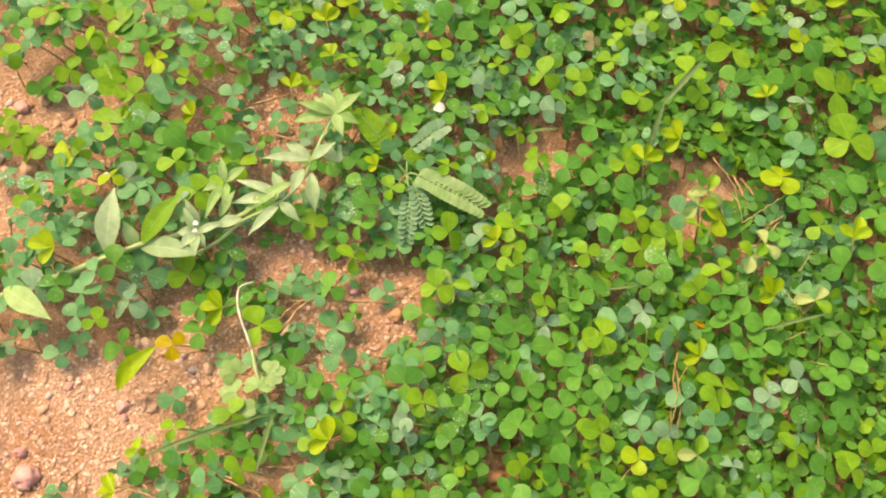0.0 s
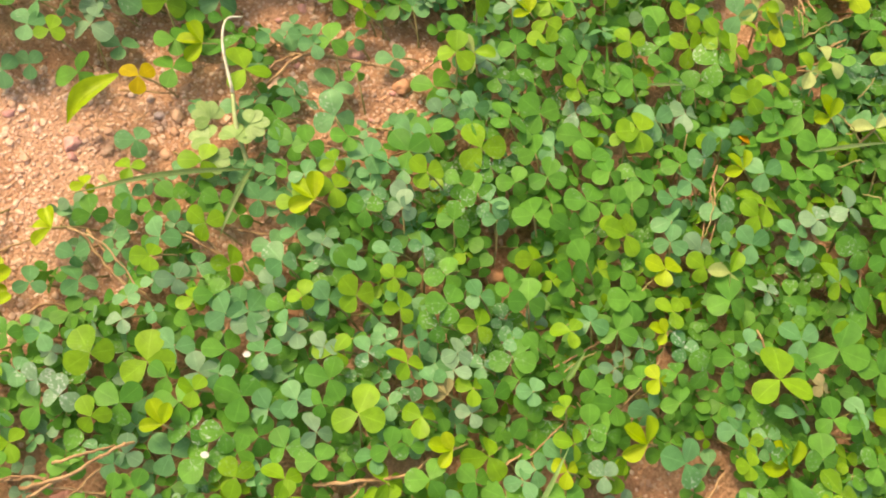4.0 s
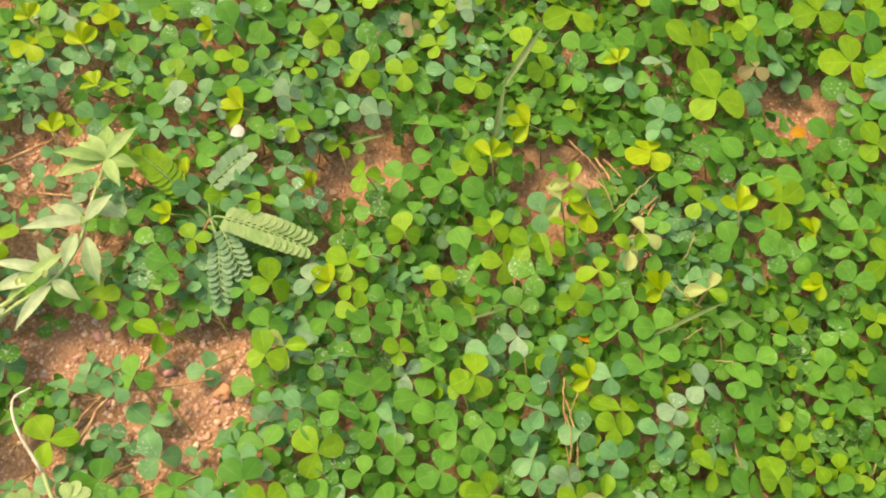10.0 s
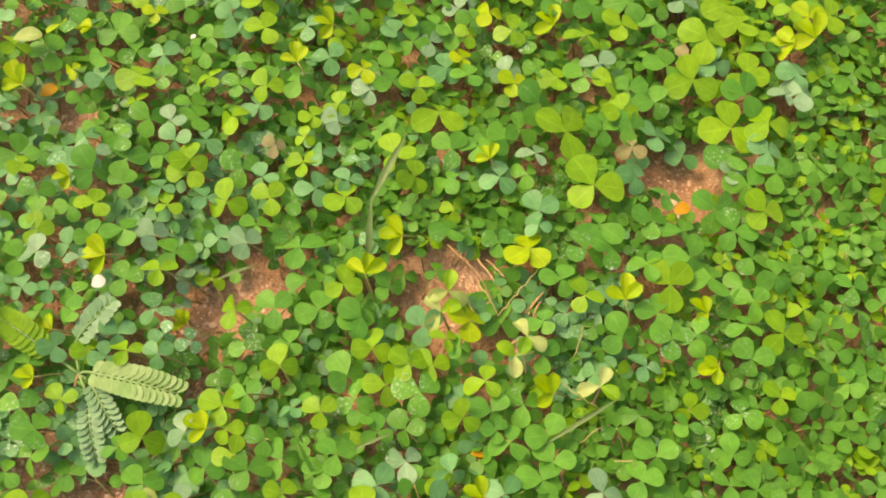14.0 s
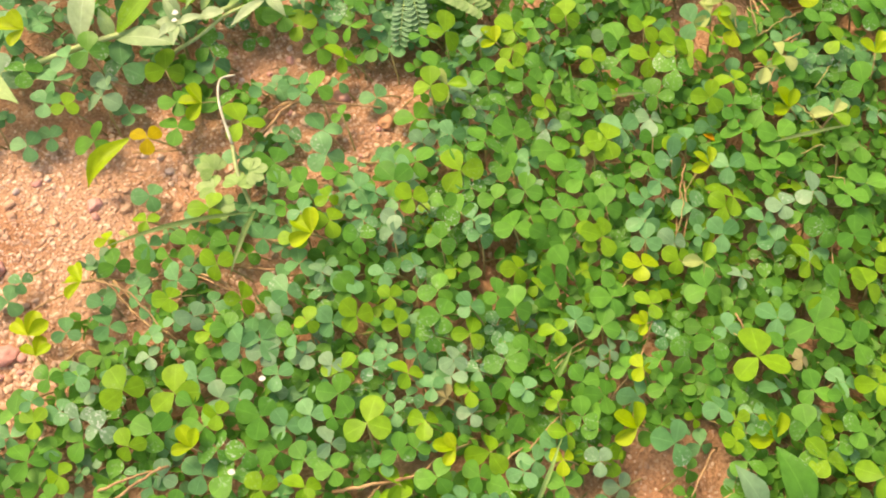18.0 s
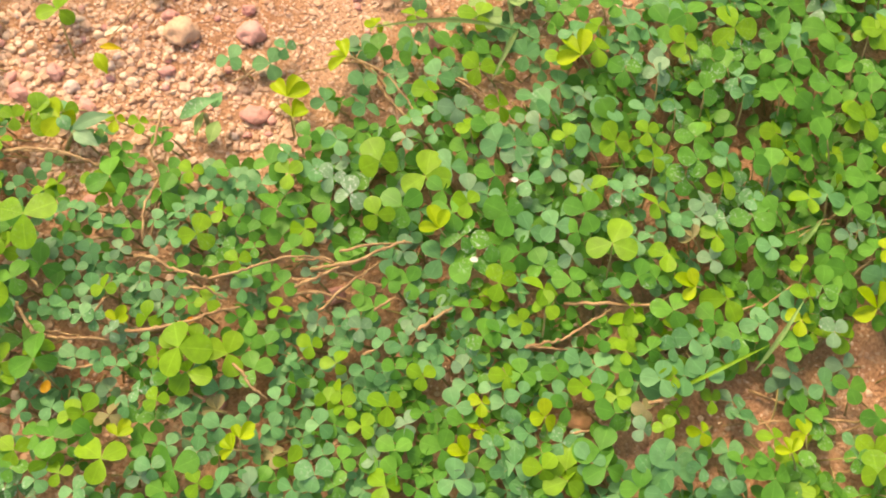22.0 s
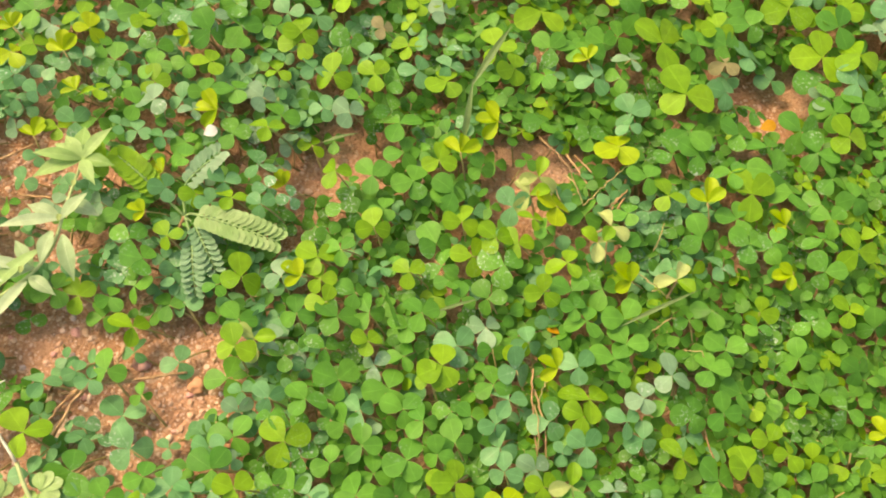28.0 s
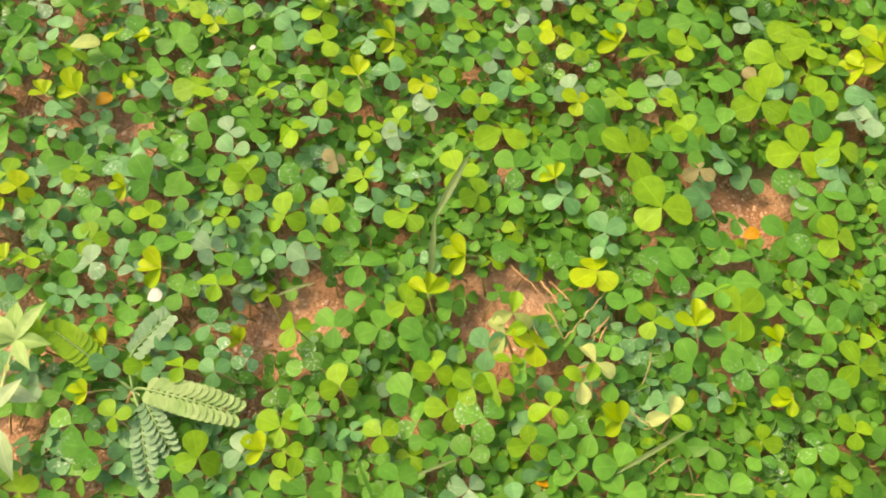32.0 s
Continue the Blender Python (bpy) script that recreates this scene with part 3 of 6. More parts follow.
LIME_1 = [(-165, -302, 8, 5), (-160, -297, 23, 8.3), (-155, -313, 8, 5.6), (-153, -317, 82, 5.3), (-145,
    -298, 23, 5.8), (-143, -302, 61, 4.9), (-138, -289, 93, 6.2), (-126, -318, 81, 5.2), (-117, -301, 21, 5.1), (-115, -316, 46, 5.7), (-114, -298,
    16, 5.7), (-110, -317, 81, 4.6), (-101, -307, 91, 8.3), (-97, -284, 63, 4.7), (-72, -299, 60, 4.6), (-208, -243, 99, 4.6), (-203, -244, 64, 5.3),
    (-203, -250, 27, 4.6), (-198, -248, 87, 4.6), (-196, -258, 10, 5.2), (-194, -253, 63, 4.6), (-189, -266, 26, 4.6)]
LIME_2 = [(-186, -254, 97, 5.8), (-186, -260, 79, 4.9), (-184, -272, 97, 5.8), (-180, -260, 97, 5.5), (-179, -275, 32, 6), (-172, -243, 8, 4.6),
    (-171, -265, 96, 5.7), (-169, -268, 25, 6.3), (-133, -262, 36, 4.6), (-116, -263, 30, 5.1), (-106, -272, 75, 4.6), (-102, -249, 22, 4.6), (-101,
    -266, 90, 6.2), (-98, -262, 14, 5.1), (-87, -260, 110, 7.4), (-65, -244, 90, 4.6), (-55, -245, 1, 5.2), (-51, -280, 1, 5.5), (-51, -257, 10, 4.9),
    (-49, -252, 61, 4.9), (-45, -256, 1, 4.9), (-37, -259, 0, 4.6), (-33, -249, 90, 6.4), (-21, -271, 70, 7.2)]
LIME_3 = [(20, -242, 100, 5.9), (29, -241, 18, 8.2), (-202, -232, 87, 5.4), (-196, -227, 97, 4.6), (-193, -237, 98, 4.6), (-190, -221, 30, 5.8),
    (-184, -216, 85, 5.4), (-170, -239, 107, 4.6), (-159, -206, 96, 4.6), (-159, -233, 90, 4.6), (-154, -234, 84, 4.6), (-132, -213, 84, 4.6), (-118,
    -231, 12, 6.4), (-115, -220, 61, 4.6), (-101, -232, 82, 4.6), (-88, -211, 108, 6.4), (-81, -239, 42, 4.6), (-28, -235, 90, 5), (-8, -202, 119,
    4.8), (-4, -221, 118, 5.3), (20, -212, 117, 5.4), (27, -238, 16, 7.7), (31, -209, 0, 5.1), (49, -211, 0, 4.6)]
LIME_4 = [(53, -204, 84, 4.6), (-236, -199, 98, 7.6), (-103, -197, 80, 5.7), (-78, -178, 52, 9.1), (-69, -195, 52, 6.3), (-62, -173, 28, 9.2), (-44,
    -176, 90, 5.4), (-21, -195, 68, 6.1), (-19, -199, 81, 5.1), (-7, -190, 78, 7.2), (-4, -195, 11, 5.1), (6, -163, 9, 8.7), (23, -179, 58, 7.9), (24,
    -184, 100, 6.7), (24, -191, 20, 4.6), (27, -194, 80, 4.6), (44, -194, 116, 4.6), (52, -200, 29, 4.6), (62, -191, 88, 4.6), (86, -192, 110, 5.4),
    (118, -188, 29, 7.2), (120, -178, 86, 6.8), (-208, -154, 90, 4.9), (-181, -138, 29, 5.9)]
LIME_5 = [(-78, -141, 108, 6), (-67, -123, 72, 7.1), (-57, -150, 22, 5.3), (-53, -133, 10, 7.2), (-26, -135, 9, 5.2), (-10, -128, 60, 6.7), (-9, -147,
    94, 6.6), (5, -126, 9, 6.7), (14, -142, 68, 7.6), (25, -156, 78, 7), (31, -121, 7, 7.2), (37, -141, 87, 5.6), (50, -159, 118, 8.2), (68, -135, 15,
    4.7), (74, -145, 108, 6.6), (132, -129, 104, 5.4), (166, -125, 48, 8.9), (186, -125, 77, 8.5), (-143, -84, 16, 5.1), (-99, -115, 82, 5.9), (-78,
    -103, 109, 7.5), (-42, -105, 112, 5.6), (-36, -86, 29, 5.4), (-32, -95, 111, 7.2)]
LIME_6 = [(-1, -116, 77, 5.2), (41, -90, 119, 6.4), (61, -110, 106, 6.8), (92, -89, 87, 6.2), (134, -97, 7, 11.2), (180, -92, 100, 8.1), (-193, -41,
    11, 6.9), (-117, -53, 23, 8.1), (-80, -65, 39, 9.2), (-5, -78, 70, 6.5), (9, -61, 49, 8.9), (64, -70, 69, 6.3), (68, -69, 106, 7.9), (99, -67, 78,
    6.1), (111, -42, 71, 6.6), (147, -53, 51, 8.7), (158, -67, 118, 8.1), (171, -54, 4, 10), (-224, -5, 118, 8.1), (-216, -14, 117, 8.5), (-210, -9,
    84, 7.9), (-208, -16, 16, 7.9), (-180, -15, 16, 5.3), (-139, -7, 114, 7.3)]
LIME_7 = [(-125, -18, 119, 8.6), (-121, -16, 70, 8.1), (-74, -14, 50, 7.2), (-51, -25, 72, 8), (-15, -4, 12, 8), (-13, -30, 11, 7.4), (13, -1, 27,
    5.7), (16, -10, 98, 6.5), (33, -23, 71, 6.1), (56, -34, 10, 6), (60, -29, 113, 8.5), (88, -22, 79, 6.2), (114, -35, 75, 10.6), (-229, 20, 118,
    7.7), (-206, 26, 117, 8.1), (-197, 36, 13, 6.8), (-191, 39, 73, 6.8), (-184, 26, 76, 7.2), (-182, 20, 72, 7.7), (-177, 20, 116, 7.1), (-174, 2,
    65, 9.7), (-168, 18, 12, 7.6), (-150, 34, 48, 5.4), (-114, 3, 70, 8.4)]
LIME_8 = [(-73, 38, 57, 7.7), (-45, 10, 34, 6.1), (-38, 28, 100, 5.5), (-24, 27, 56, 6.9), (11, 7, 61, 7.5), (30, 22, 12, 7.3), (45, 5, 57, 6.3), (63,
    29, 1, 8.7), (68, 15, 86, 8.2), (76, 22, 50, 7.1), (85, 22, 50, 7.1), (90, 31, 71, 6), (95, 2, 106, 7.2), (104, 16, 110, 8), (218, 34, 23, 8.9),
    (-220, 45, 118, 8.2), (-200, 57, 117, 8.1), (-188, 51, 13, 8), (-158, 68, 15, 8.5), (-144, 48, 48, 7.1), (-99, 55, 82, 6.1), (-83, 67, 103, 7.5),
    (-63, 75, 21, 6.9), (-15, 57, 67, 7.6)]
LIME_9 = [(1, 60, 6, 7.1), (13, 42, 42, 7.4), (52, 53, 2, 7), (143, 49, 18, 8), (177, 54, 54, 11), (-121, 119, 35, 7.1), (-113, 86, 72, 6.7), (-97,
    100, 105, 7.3), (-71, 101, 119, 5.8), (-43, 86, 101, 6.9), (-16, 86, 9, 5.8), (-10, 101, 100, 8.2), (-9, 105, 6, 7.8), (6, 88, 8, 8.3), (23, 89,
    68, 7.3), (35, 106, 63, 6.7), (35, 117, 3, 4.6), (52, 90, 117, 8.3), (71, 110, 10, 8.8), (79, 98, 109, 7.7), (150, 95, 25, 12.8), (220, 86, 34,
    9.3), (-127, 141, 62, 5.6), (-81, 153, 34, 7.2)]
LIME_10 = [(-32, 131, 92, 6.5), (-31, 141, 108, 9.1), (-4, 143, 100, 7.4), (6, 124, 72, 8.7), (19, 139, 35, 7.6), (38, 127, 97, 5.6), (48, 132, 114,
    6.4), (81, 141, 58, 7.4), (89, 128, 117, 11), (139, 146, 84, 7.7), (141, 120, 75, 12.3), (163, 145, 57, 8.6), (165, 130, 4, 8.2), (198, 147, 116,
    11), (213, 147, 116, 6.9), (213, 126, 106, 13), (224, 153, 0, 10.1), (228, 127, 9, 11.7), (-83, 189, 57, 5.9), (-71, 189, 101, 4.6), (-40, 184,
    108, 8.6), (-10, 199, 98, 8.7), (15, 182, 115, 8), (17, 166, 86, 8.2)]
LIME_11 = [(21, 189, 96, 5.2), (44, 193, 31, 7.6), (45, 186, 55, 4.7), (50, 160, 84, 6.4), (78, 176, 69, 7.2), (103, 167, 68, 6.3), (121, 169, 96,
    7.2), (128, 189, 90, 6.3), (149, 194, 6, 7.9), (153, 167, 96, 9.1), (170, 175, 57, 8.7), (207, 168, 57, 11.4), (220, 190, 117, 11.2), (225, 180,
    96, 10.5), (231, 175, 117, 6.7), (248, 185, 66, 7.4), (266, 184, 83, 9.2), (-52, 209, 13, 7), (-36, 209, 67, 6.9), (-3, 217, 56, 6.4), (7, 215,
    116, 5.9), (22, 219, 31, 6.4), (22, 212, 67, 4.9), (28, 209, 56, 6.8)]
LIME_12 = [(61, 212, 94, 9.8), (62, 204, 84, 7.3), (152, 211, 54, 8.6)]
ALL_LIME = LIME_1 + LIME_2 + LIME_3 + LIME_4 + LIME_5 + LIME_6 + LIME_7 + LIME_8 + LIME_9 + LIME_10 + LIME_11 + LIME_12
BLUISH_1 = [(-115, -322, 6, 5.2), (-179, -281, 9, 5.5), (-158, -307, 8, 4.7), (-156, -284, 7, 4.7), (-155, -288, 78, 4.7), (-152, -297, 83, 4.7),
    (-147, -314, 22, 6.5), (-135, -300, 4, 4.6), (-132, -289, 60, 4.6), (-132, -308, 21, 4.6), (-128, -285, 82, 5.5), (-125, -302, 60, 5.2), (-122,
    -285, 31, 4.6), (-121, -281, 6, 4.6), (-115, -281, 82, 4.6), (-104, -284, 60, 4.6), (-104, -290, 81, 4.6), (-103, -319, 5, 5.4), (-89, -283, 21,
    5.9), (-87, -294, 4, 4.6), (-87, -302, 91, 5.3), (-85, -282, 31, 4.6), (-79, -284, 3, 4.7), (-78, -291, 20, 5)]
BLUISH_2 = [(-76, -281, 80, 5.9), (-66, -296, 20, 5.8), (-64, -289, 2, 4.9), (-46, -286, 90, 4.6), (-41, -284, 79, 5.2), (-192, -243, 87, 4.7), (-181,
    -247, 9, 4.6), (-175, -275, 9, 5.1), (-166, -250, 8, 4.6), (-158, -244, 61, 4.6), (-154, -256, 8, 5.4), (-153, -244, 24,
    4.8), (-150, -252, 83, 4.6), (-148, -243, 84, 4.6), (-146, -254, 77, 4.6), (-146, -261, 83, 4.7), (-144, -242, 7, 4.7), (-144, -276, 23, 5.6),
    (-140, -273, 96, 6.5), (-137, -264, 23, 5), (-134, -273, 22, 4.6), (-130, -254, 23, 4.6), (-130, -272, 82, 4.6)]
BLUISH_3 = [(-125, -250, 61, 4.6), (-121, -254, 93, 4.6), (-113, -249, 30, 4.6), (-113, -274, 82, 4.8), (-112, -259, 5, 4.6), (-111, -269, 60, 4.8),
    (-104, -278, 0, 4.8), (-83, -271, 100, 6.5), (-71, -271, 20, 4.7), (-65, -265, 60, 5.3), (-63, -279, 80, 6.4), (-62, -273, 2, 5), (-49, -265, 20,
    5.2), (-46, -242, 20, 5.3), (-42, -279, 91, 5.8), (-3, -259, 19, 6.4), (3, -243, 89, 4.6), (10, -248, 19, 6.1), (12, -245, 28, 7.3), (-181, -240,
    85, 4.7), (-178, -233, 62, 4.7), (-177, -217, 85, 5.4), (-170, -220, 40, 4.6), (-147, -223, 61, 4.6)]
BLUISH_4 = [(-133, -234, 6, 4.6), (-129, -210, 84, 4.6), (-129, -228, 6, 4.6), (-125, -212, 24, 4.6), (-125, -226, 30, 4.6), (-125, -237, 23, 4.6),
    (-122, -219, 1, 4.6), (-118, -207, 40, 4.6), (-113, -209, 72, 4.7), (-113, -215, 83, 4.6), (-110, -204, 80, 6.8), (-95, -239, 82, 5.4), (-71,
    -231, 21, 4.6), (-64, -203, 79, 5.3), (-60, -230, 81, 4.6), (-57, -205, 68, 6), (-45, -231, 21, 4.6), (-43, -211, 30, 4.6), (-39, -229, 30, 4.6),
    (-31, -224, 20, 4.7), (-27, -230, 0, 5.3), (-27, -226, 100, 4.6), (-26, -221, 119, 4.6), (-14, -229, 119, 4.6)]
BLUISH_5 = [(-14, -238, 39, 5.9), (-8, -209, 20, 4.6), (-6, -227, 0, 4.7), (0, -229, 110, 5.3), (3, -224, 119, 4.7), (7, -233, 60, 5.3), (11, -234,
    119, 4.6), (13, -218, 19, 4.6), (15, -205, 80, 5.4), (21, -203, 117, 6.7), (22, -231, 60, 5), (32, -232, 60, 6), (51, -226, 65, 6), (53, -221, 18,
    6.6), (57, -221, 60, 9.1), (57, -230, 115, 5.4), (64, -209, 18, 6.3), (65, -216, 117, 4.6), (75, -203, 78, 5.1), (75, -215, 23, 6.8), (-248, -188,
    102, 6.7), (-220, -173, 66, 5.7), (-149, -166, 5, 6.5)]
BLUISH_6 = [(-109, -164, 34, 7), (-107, -191, 53, 5.7), (-96, -191, 114, 6.4), (-95, -178, 114, 6.4), (-56, -166, 69, 6.7), (-43, -196, 68, 7.5),
    (-40, -168, 69, 5.9), (-21, -172, 48, 6.1), (-15, -190, 94, 6.8), (-14, -166, 50, 6.6), (-13, -194, 97, 4.6), (16, -173, 108, 6.5), (36, -200, 29,
    8.6), (41, -184, 89, 4.9), (41, -197, 116, 6.1), (45, -178, 116, 6.8), (48, -191, 79, 6.8), (51, -177, 64, 5.3), (54, -187, 60, 6.8), (58, -175,
    79, 4.6), (63, -162, 117, 5.9), (72, -189, 18, 5), (76, -191, 78, 6.3), (95, -166, 29, 5.8)]
BLUISH_7 = [(113, -179, 78, 4.8), (-136, -159, 116, 7.3), (-134, -151, 83, 5), (-101, -150, 82, 6.4), (-96, -157, 59, 8.7), (-95, -123, 82, 7), (-89,
    -142, 23, 6.6), (-79, -133, 48, 7.7), (-77, -126, 32, 4.6), (-77, -157, 10, 5.1), (-72, -149, 113, 4.6), (-67, -158, 80, 4.6), (-46, -150, 48,
    7.2), (-40, -146, 1, 9.2), (-37, -127, 59, 7.1), (-30, -156, 69, 5.9), (-27, -145, 48, 5), (-18, -132, 60, 6.7), (1, -143, 59, 6.4), (5, -137,
    109, 5.4), (14, -156, 108, 6.1), (15, -133, 8, 5.4), (24, -144, 68, 5.4), (38, -132, 68, 5.2)]
BLUISH_8 = [(56, -134, 106, 5.4), (66, -157, 105, 6.1), (72, -150, 67, 6.2), (95, -124, 108, 7.1), (112, -136, 104, 8.7), (125, -131, 17, 5.9), (-157,
    -99, 98, 7.4), (-152, -84, 73, 6.9), (-151, -92, 85, 6.3), (-104, -103, 115, 7.5), (-91, -81, 64, 6.2), (-84, -109, 22, 4.8), (-61, -104, 49,
    5.6), (-58, -84, 62, 5.4), (-55, -107, 70, 6.1), (-44, -120, 109, 6.2), (-43, -96, 10, 5.7), (-38, -113, 20, 6.2), (-23, -85, 10, 5.2), (-20, -91,
    49, 6.4), (-17, -114, 119, 7.1), (-6, -108, 90, 5.6), (4, -102, 9, 6.1), (24, -82, 7, 6.2)]
BLUISH_9 = [(28, -111, 48, 6), (44, -119, 77, 5), (67, -103, 17, 6.4), (87, -104, 77, 5.6), (100, -99, 48, 5.7), (122, -88, 21, 5.6), (125, -119, 117,
    6.5), (145, -105, 102, 7.2), (169, -94, 48, 7.5), (-189, -49, 33, 7.4), (-189, -67, 10, 7.4), (-183, -77, 116, 8.3), (-181, -60, 10, 8.4), (-180,
    -64, 27, 9.1), (-175, -52, 74, 6.1), (-169, -52, 110, 6.7), (-154, -74, 50, 9.3), (-152, -64, 38, 7.6), (-135, -56, 17, 10.4), (-126, -72, 90,
    7.6), (-124, -41, 2, 6.5), (-102, -41, 38, 9.3), (-79, -47, 61, 8.2), (-76, -78, 98, 7.1)]
BLUISH_10 = [(-68, -42, 113, 5.7), (-62, -45, 109, 6.2), (-50, -55, 49, 7.8), (-44, -67, 38, 8.2), (-26, -79, 109, 6.8), (-19, -80, 70, 5.7), (-16,
    -65, 77, 5.8), (-13, -79, 81, 5.7), (-9, -44, 71, 4.9), (1, -46, 49, 6.2), (19, -77, 27, 7.3), (33, -47, 49, 7.2), (81, -47, 106, 6), (83, -55,
    13, 7.8), (85, -63, 9, 6.4), (100, -44, 105, 7.4), (105, -55, 49, 4.6), (113, -52, 69, 7.1), (127, -42, 75, 7), (134, -47, 109, 7), (140, -78, 70,
    7.4), (-212, -31, 117, 7.9), (-192, -33, 116, 8.6), (-187, -23, 116, 9.1)]
BLUISH_11 = [(-182, -26, 48, 8.5), (-180, -5, 71, 8.1), (-174, -7, 48, 7.5), (-174, -20, 83, 7.4), (-150, -23, 114, 9.3), (-142, -23, 82, 8.3), (-132,
    -11, 86, 8.3), (-118, -31, 23, 7.8), (-106, -31, 50, 5.3), (-34, -34, 107, 6.5), (-36, -12, 16, 6.9), (65, -20, 75, 8.1), (85, -38, 49, 8), (87,
    -27, 10, 8.1), (91, -16, 3, 6.8), (109, -24, 69, 6.8), (-224, 36, 73, 8.2), (-224, 30, 25, 7), (-188, 18, 72, 7.2), (-187, 11, 116, 8.8), (-167,
    11, 11, 6.5), (-160, 34, 72, 7.7), (-158, 7, 71, 7), (-157, 26, 83, 9.8)]
BLUISH_12 = [(-153, 7, 83, 6.4), (-149, 26, 48, 7), (-131, 37, 82, 7.1), (-118, 28, 82, 5.4), (-117, 15, 113, 7.4), (-110, 11, 36, 5.3), (-108, 32,
    12, 6.4), (-99, 15, 58, 5.7), (-87, 29, 11, 5.2), (-77, 25, 57, 5.4), (-49, 29, 100, 6.3), (-32, 26, 116, 5.7), (-28, 34, 56, 6.7), (-13, 26, 56,
    5.9), (-12, 34, 98, 5), (-3, 32, 117, 5.2), (35, 7, 109, 5.8), (82, 37, 50, 7.6), (165, 22, 38, 7.8), (-229, 47, 86, 7.7), (-210, 42, 73, 7.5),
    (-159, 45, 115, 7.8), (-156, 58, 86, 9), (-145, 62, 12, 6.7)]
BLUISH_13 = [(-137, 55, 83, 7.2), (-125, 44, 60, 5), (-116, 70, 106, 6.4), (-113, 77, 119, 7), (-106, 64, 59, 5.8), (-104, 42, 103, 5.4), (-103, 77,
    35, 7.4), (-92, 57, 73, 8.1), (-78, 76, 70, 6.5), (-72, 54, 58, 5.6), (-65, 52, 10, 6.3), (-55, 51, 69, 6), (-51, 69, 9, 6.6), (-17, 44, 13, 7.5),
    (4, 73, 94, 6), (62, 72, 71, 5.5), (127, 78, 6, 6.2), (-92, 82, 71, 5.8), (-88, 101, 60, 6.5), (-77, 99, 95, 6.9), (-55, 101, 62, 7.4), (-50, 114,
    59, 7), (-19, 93, 33, 6.2), (-16, 115, 35, 7.4)]
BLUISH_14 = [(-4, 115, 118, 7.6), (-2, 90, 32, 7.4), (19, 100, 12, 6.7), (40, 94, 96, 7.6), (42, 110, 35, 6.5), (53, 98, 46, 7.4), (58, 108, 89, 6.2),
    (113, 100, 109, 7.6), (128, 85, 35, 8.6), (169, 102, 89, 8), (195, 119, 115, 7.2), (227, 114, 55, 8.6), (-121, 137, 92, 7), (-97, 155, 61, 7.3),
    (-82, 130, 95, 7), (-69, 137, 83, 8), (-47, 142, 8, 7.5), (-24, 154, 60, 7), (16, 132, 116, 7.3), (44, 154, 71, 7.8), (93, 152, 118, 8.1), (181,
    122, 56, 8.2), (211, 159, 117, 8.9), (247, 154, 83, 8.7)]
BLUISH_15 = [(-90, 167, 36, 7.1), (-59, 185, 31, 5.8), (-25, 184, 116, 8.6), (1, 183, 97, 8), (3, 173, 60, 7.2), (6, 167, 0, 6.8), (34, 170, 70, 7.4),
    (51, 183, 94, 5.6), (59, 192, 115, 10), (72, 170, 119, 7.4), (-98, 219, 103, 5.7), (-62, 213, 117, 7.6), (-2, 201, 27, 5.8), (70, 204, 115, 6.3)]
ALL_BLUISH = BLUISH_1 + BLUISH_2 + BLUISH_3 + BLUISH_4 + BLUISH_5 + BLUISH_6 + BLUISH_7 + BLUISH_8 + BLUISH_9 + BLUISH_10 + BLUISH_11 + BLUISH_12 + BLUISH_13 + BLUISH_14 + BLUISH_15
GREEN_1 = [(-124, -323, 60, 5.2), (-145, -289, 7, 7.2), (-140, -307, 6, 5.3), (-124, -311, 92, 4.9), (-118, -309, 81, 7.3), (-113, -309, 5, 4.6),
    (-109, -302, 92, 5.1), (-99, -292, 95, 6.3), (-95, -289, 92, 5.3), (-94, -297, 95, 5.3), (-81, -299, 80, 8.2), (-80, -306, 95, 5.9), (-56, -289,
    2, 4.6), (-52, -286, 90, 4.6), (-183, -263, 32, 4.9), (-183, -277, 25, 5.2), (-177, -267, 85, 5.2), (-171, -260, 9, 6.8), (-168, -243, 24, 4.6),
    (-161, -274, 4, 6.1), (-155, -266, 30, 6.7), (-148, -269, 30, 5), (-117, -244, 5, 4.6), (-108, -252, 5, 4.6)]
GREEN_2 = [(-99, -276, 30, 4.8), (-91, -248, 22, 4.8), (-87, -246, 92, 5.4), (-83, -254, 33, 5.9), (-78, -251, 3, 5), (-77, -260, 60, 6.2), (-75,
    -242, 92, 4.6), (-45, -262, 60, 4.6), (-37, -271, 20, 4.6), (-35, -279, 0, 4.9), (-32, -264, 100, 7.2), (-24, -260, 79, 6.1), (-22, -245, 30, 5),
    (-21, -258, 30, 6.4), (-20, -266, 70, 5.5), (-12, -267, 119, 5.2), (-11, -252, 110, 6.7), (-9, -241, 89, 5.8), (-8, -262, 119, 5.8), (-229, -218,
    100, 5.7), (-223, -214, 32, 5), (-209, -230, 4, 4.8), (-201, -236, 10, 5.4), (-160, -222, 13, 4.6)]
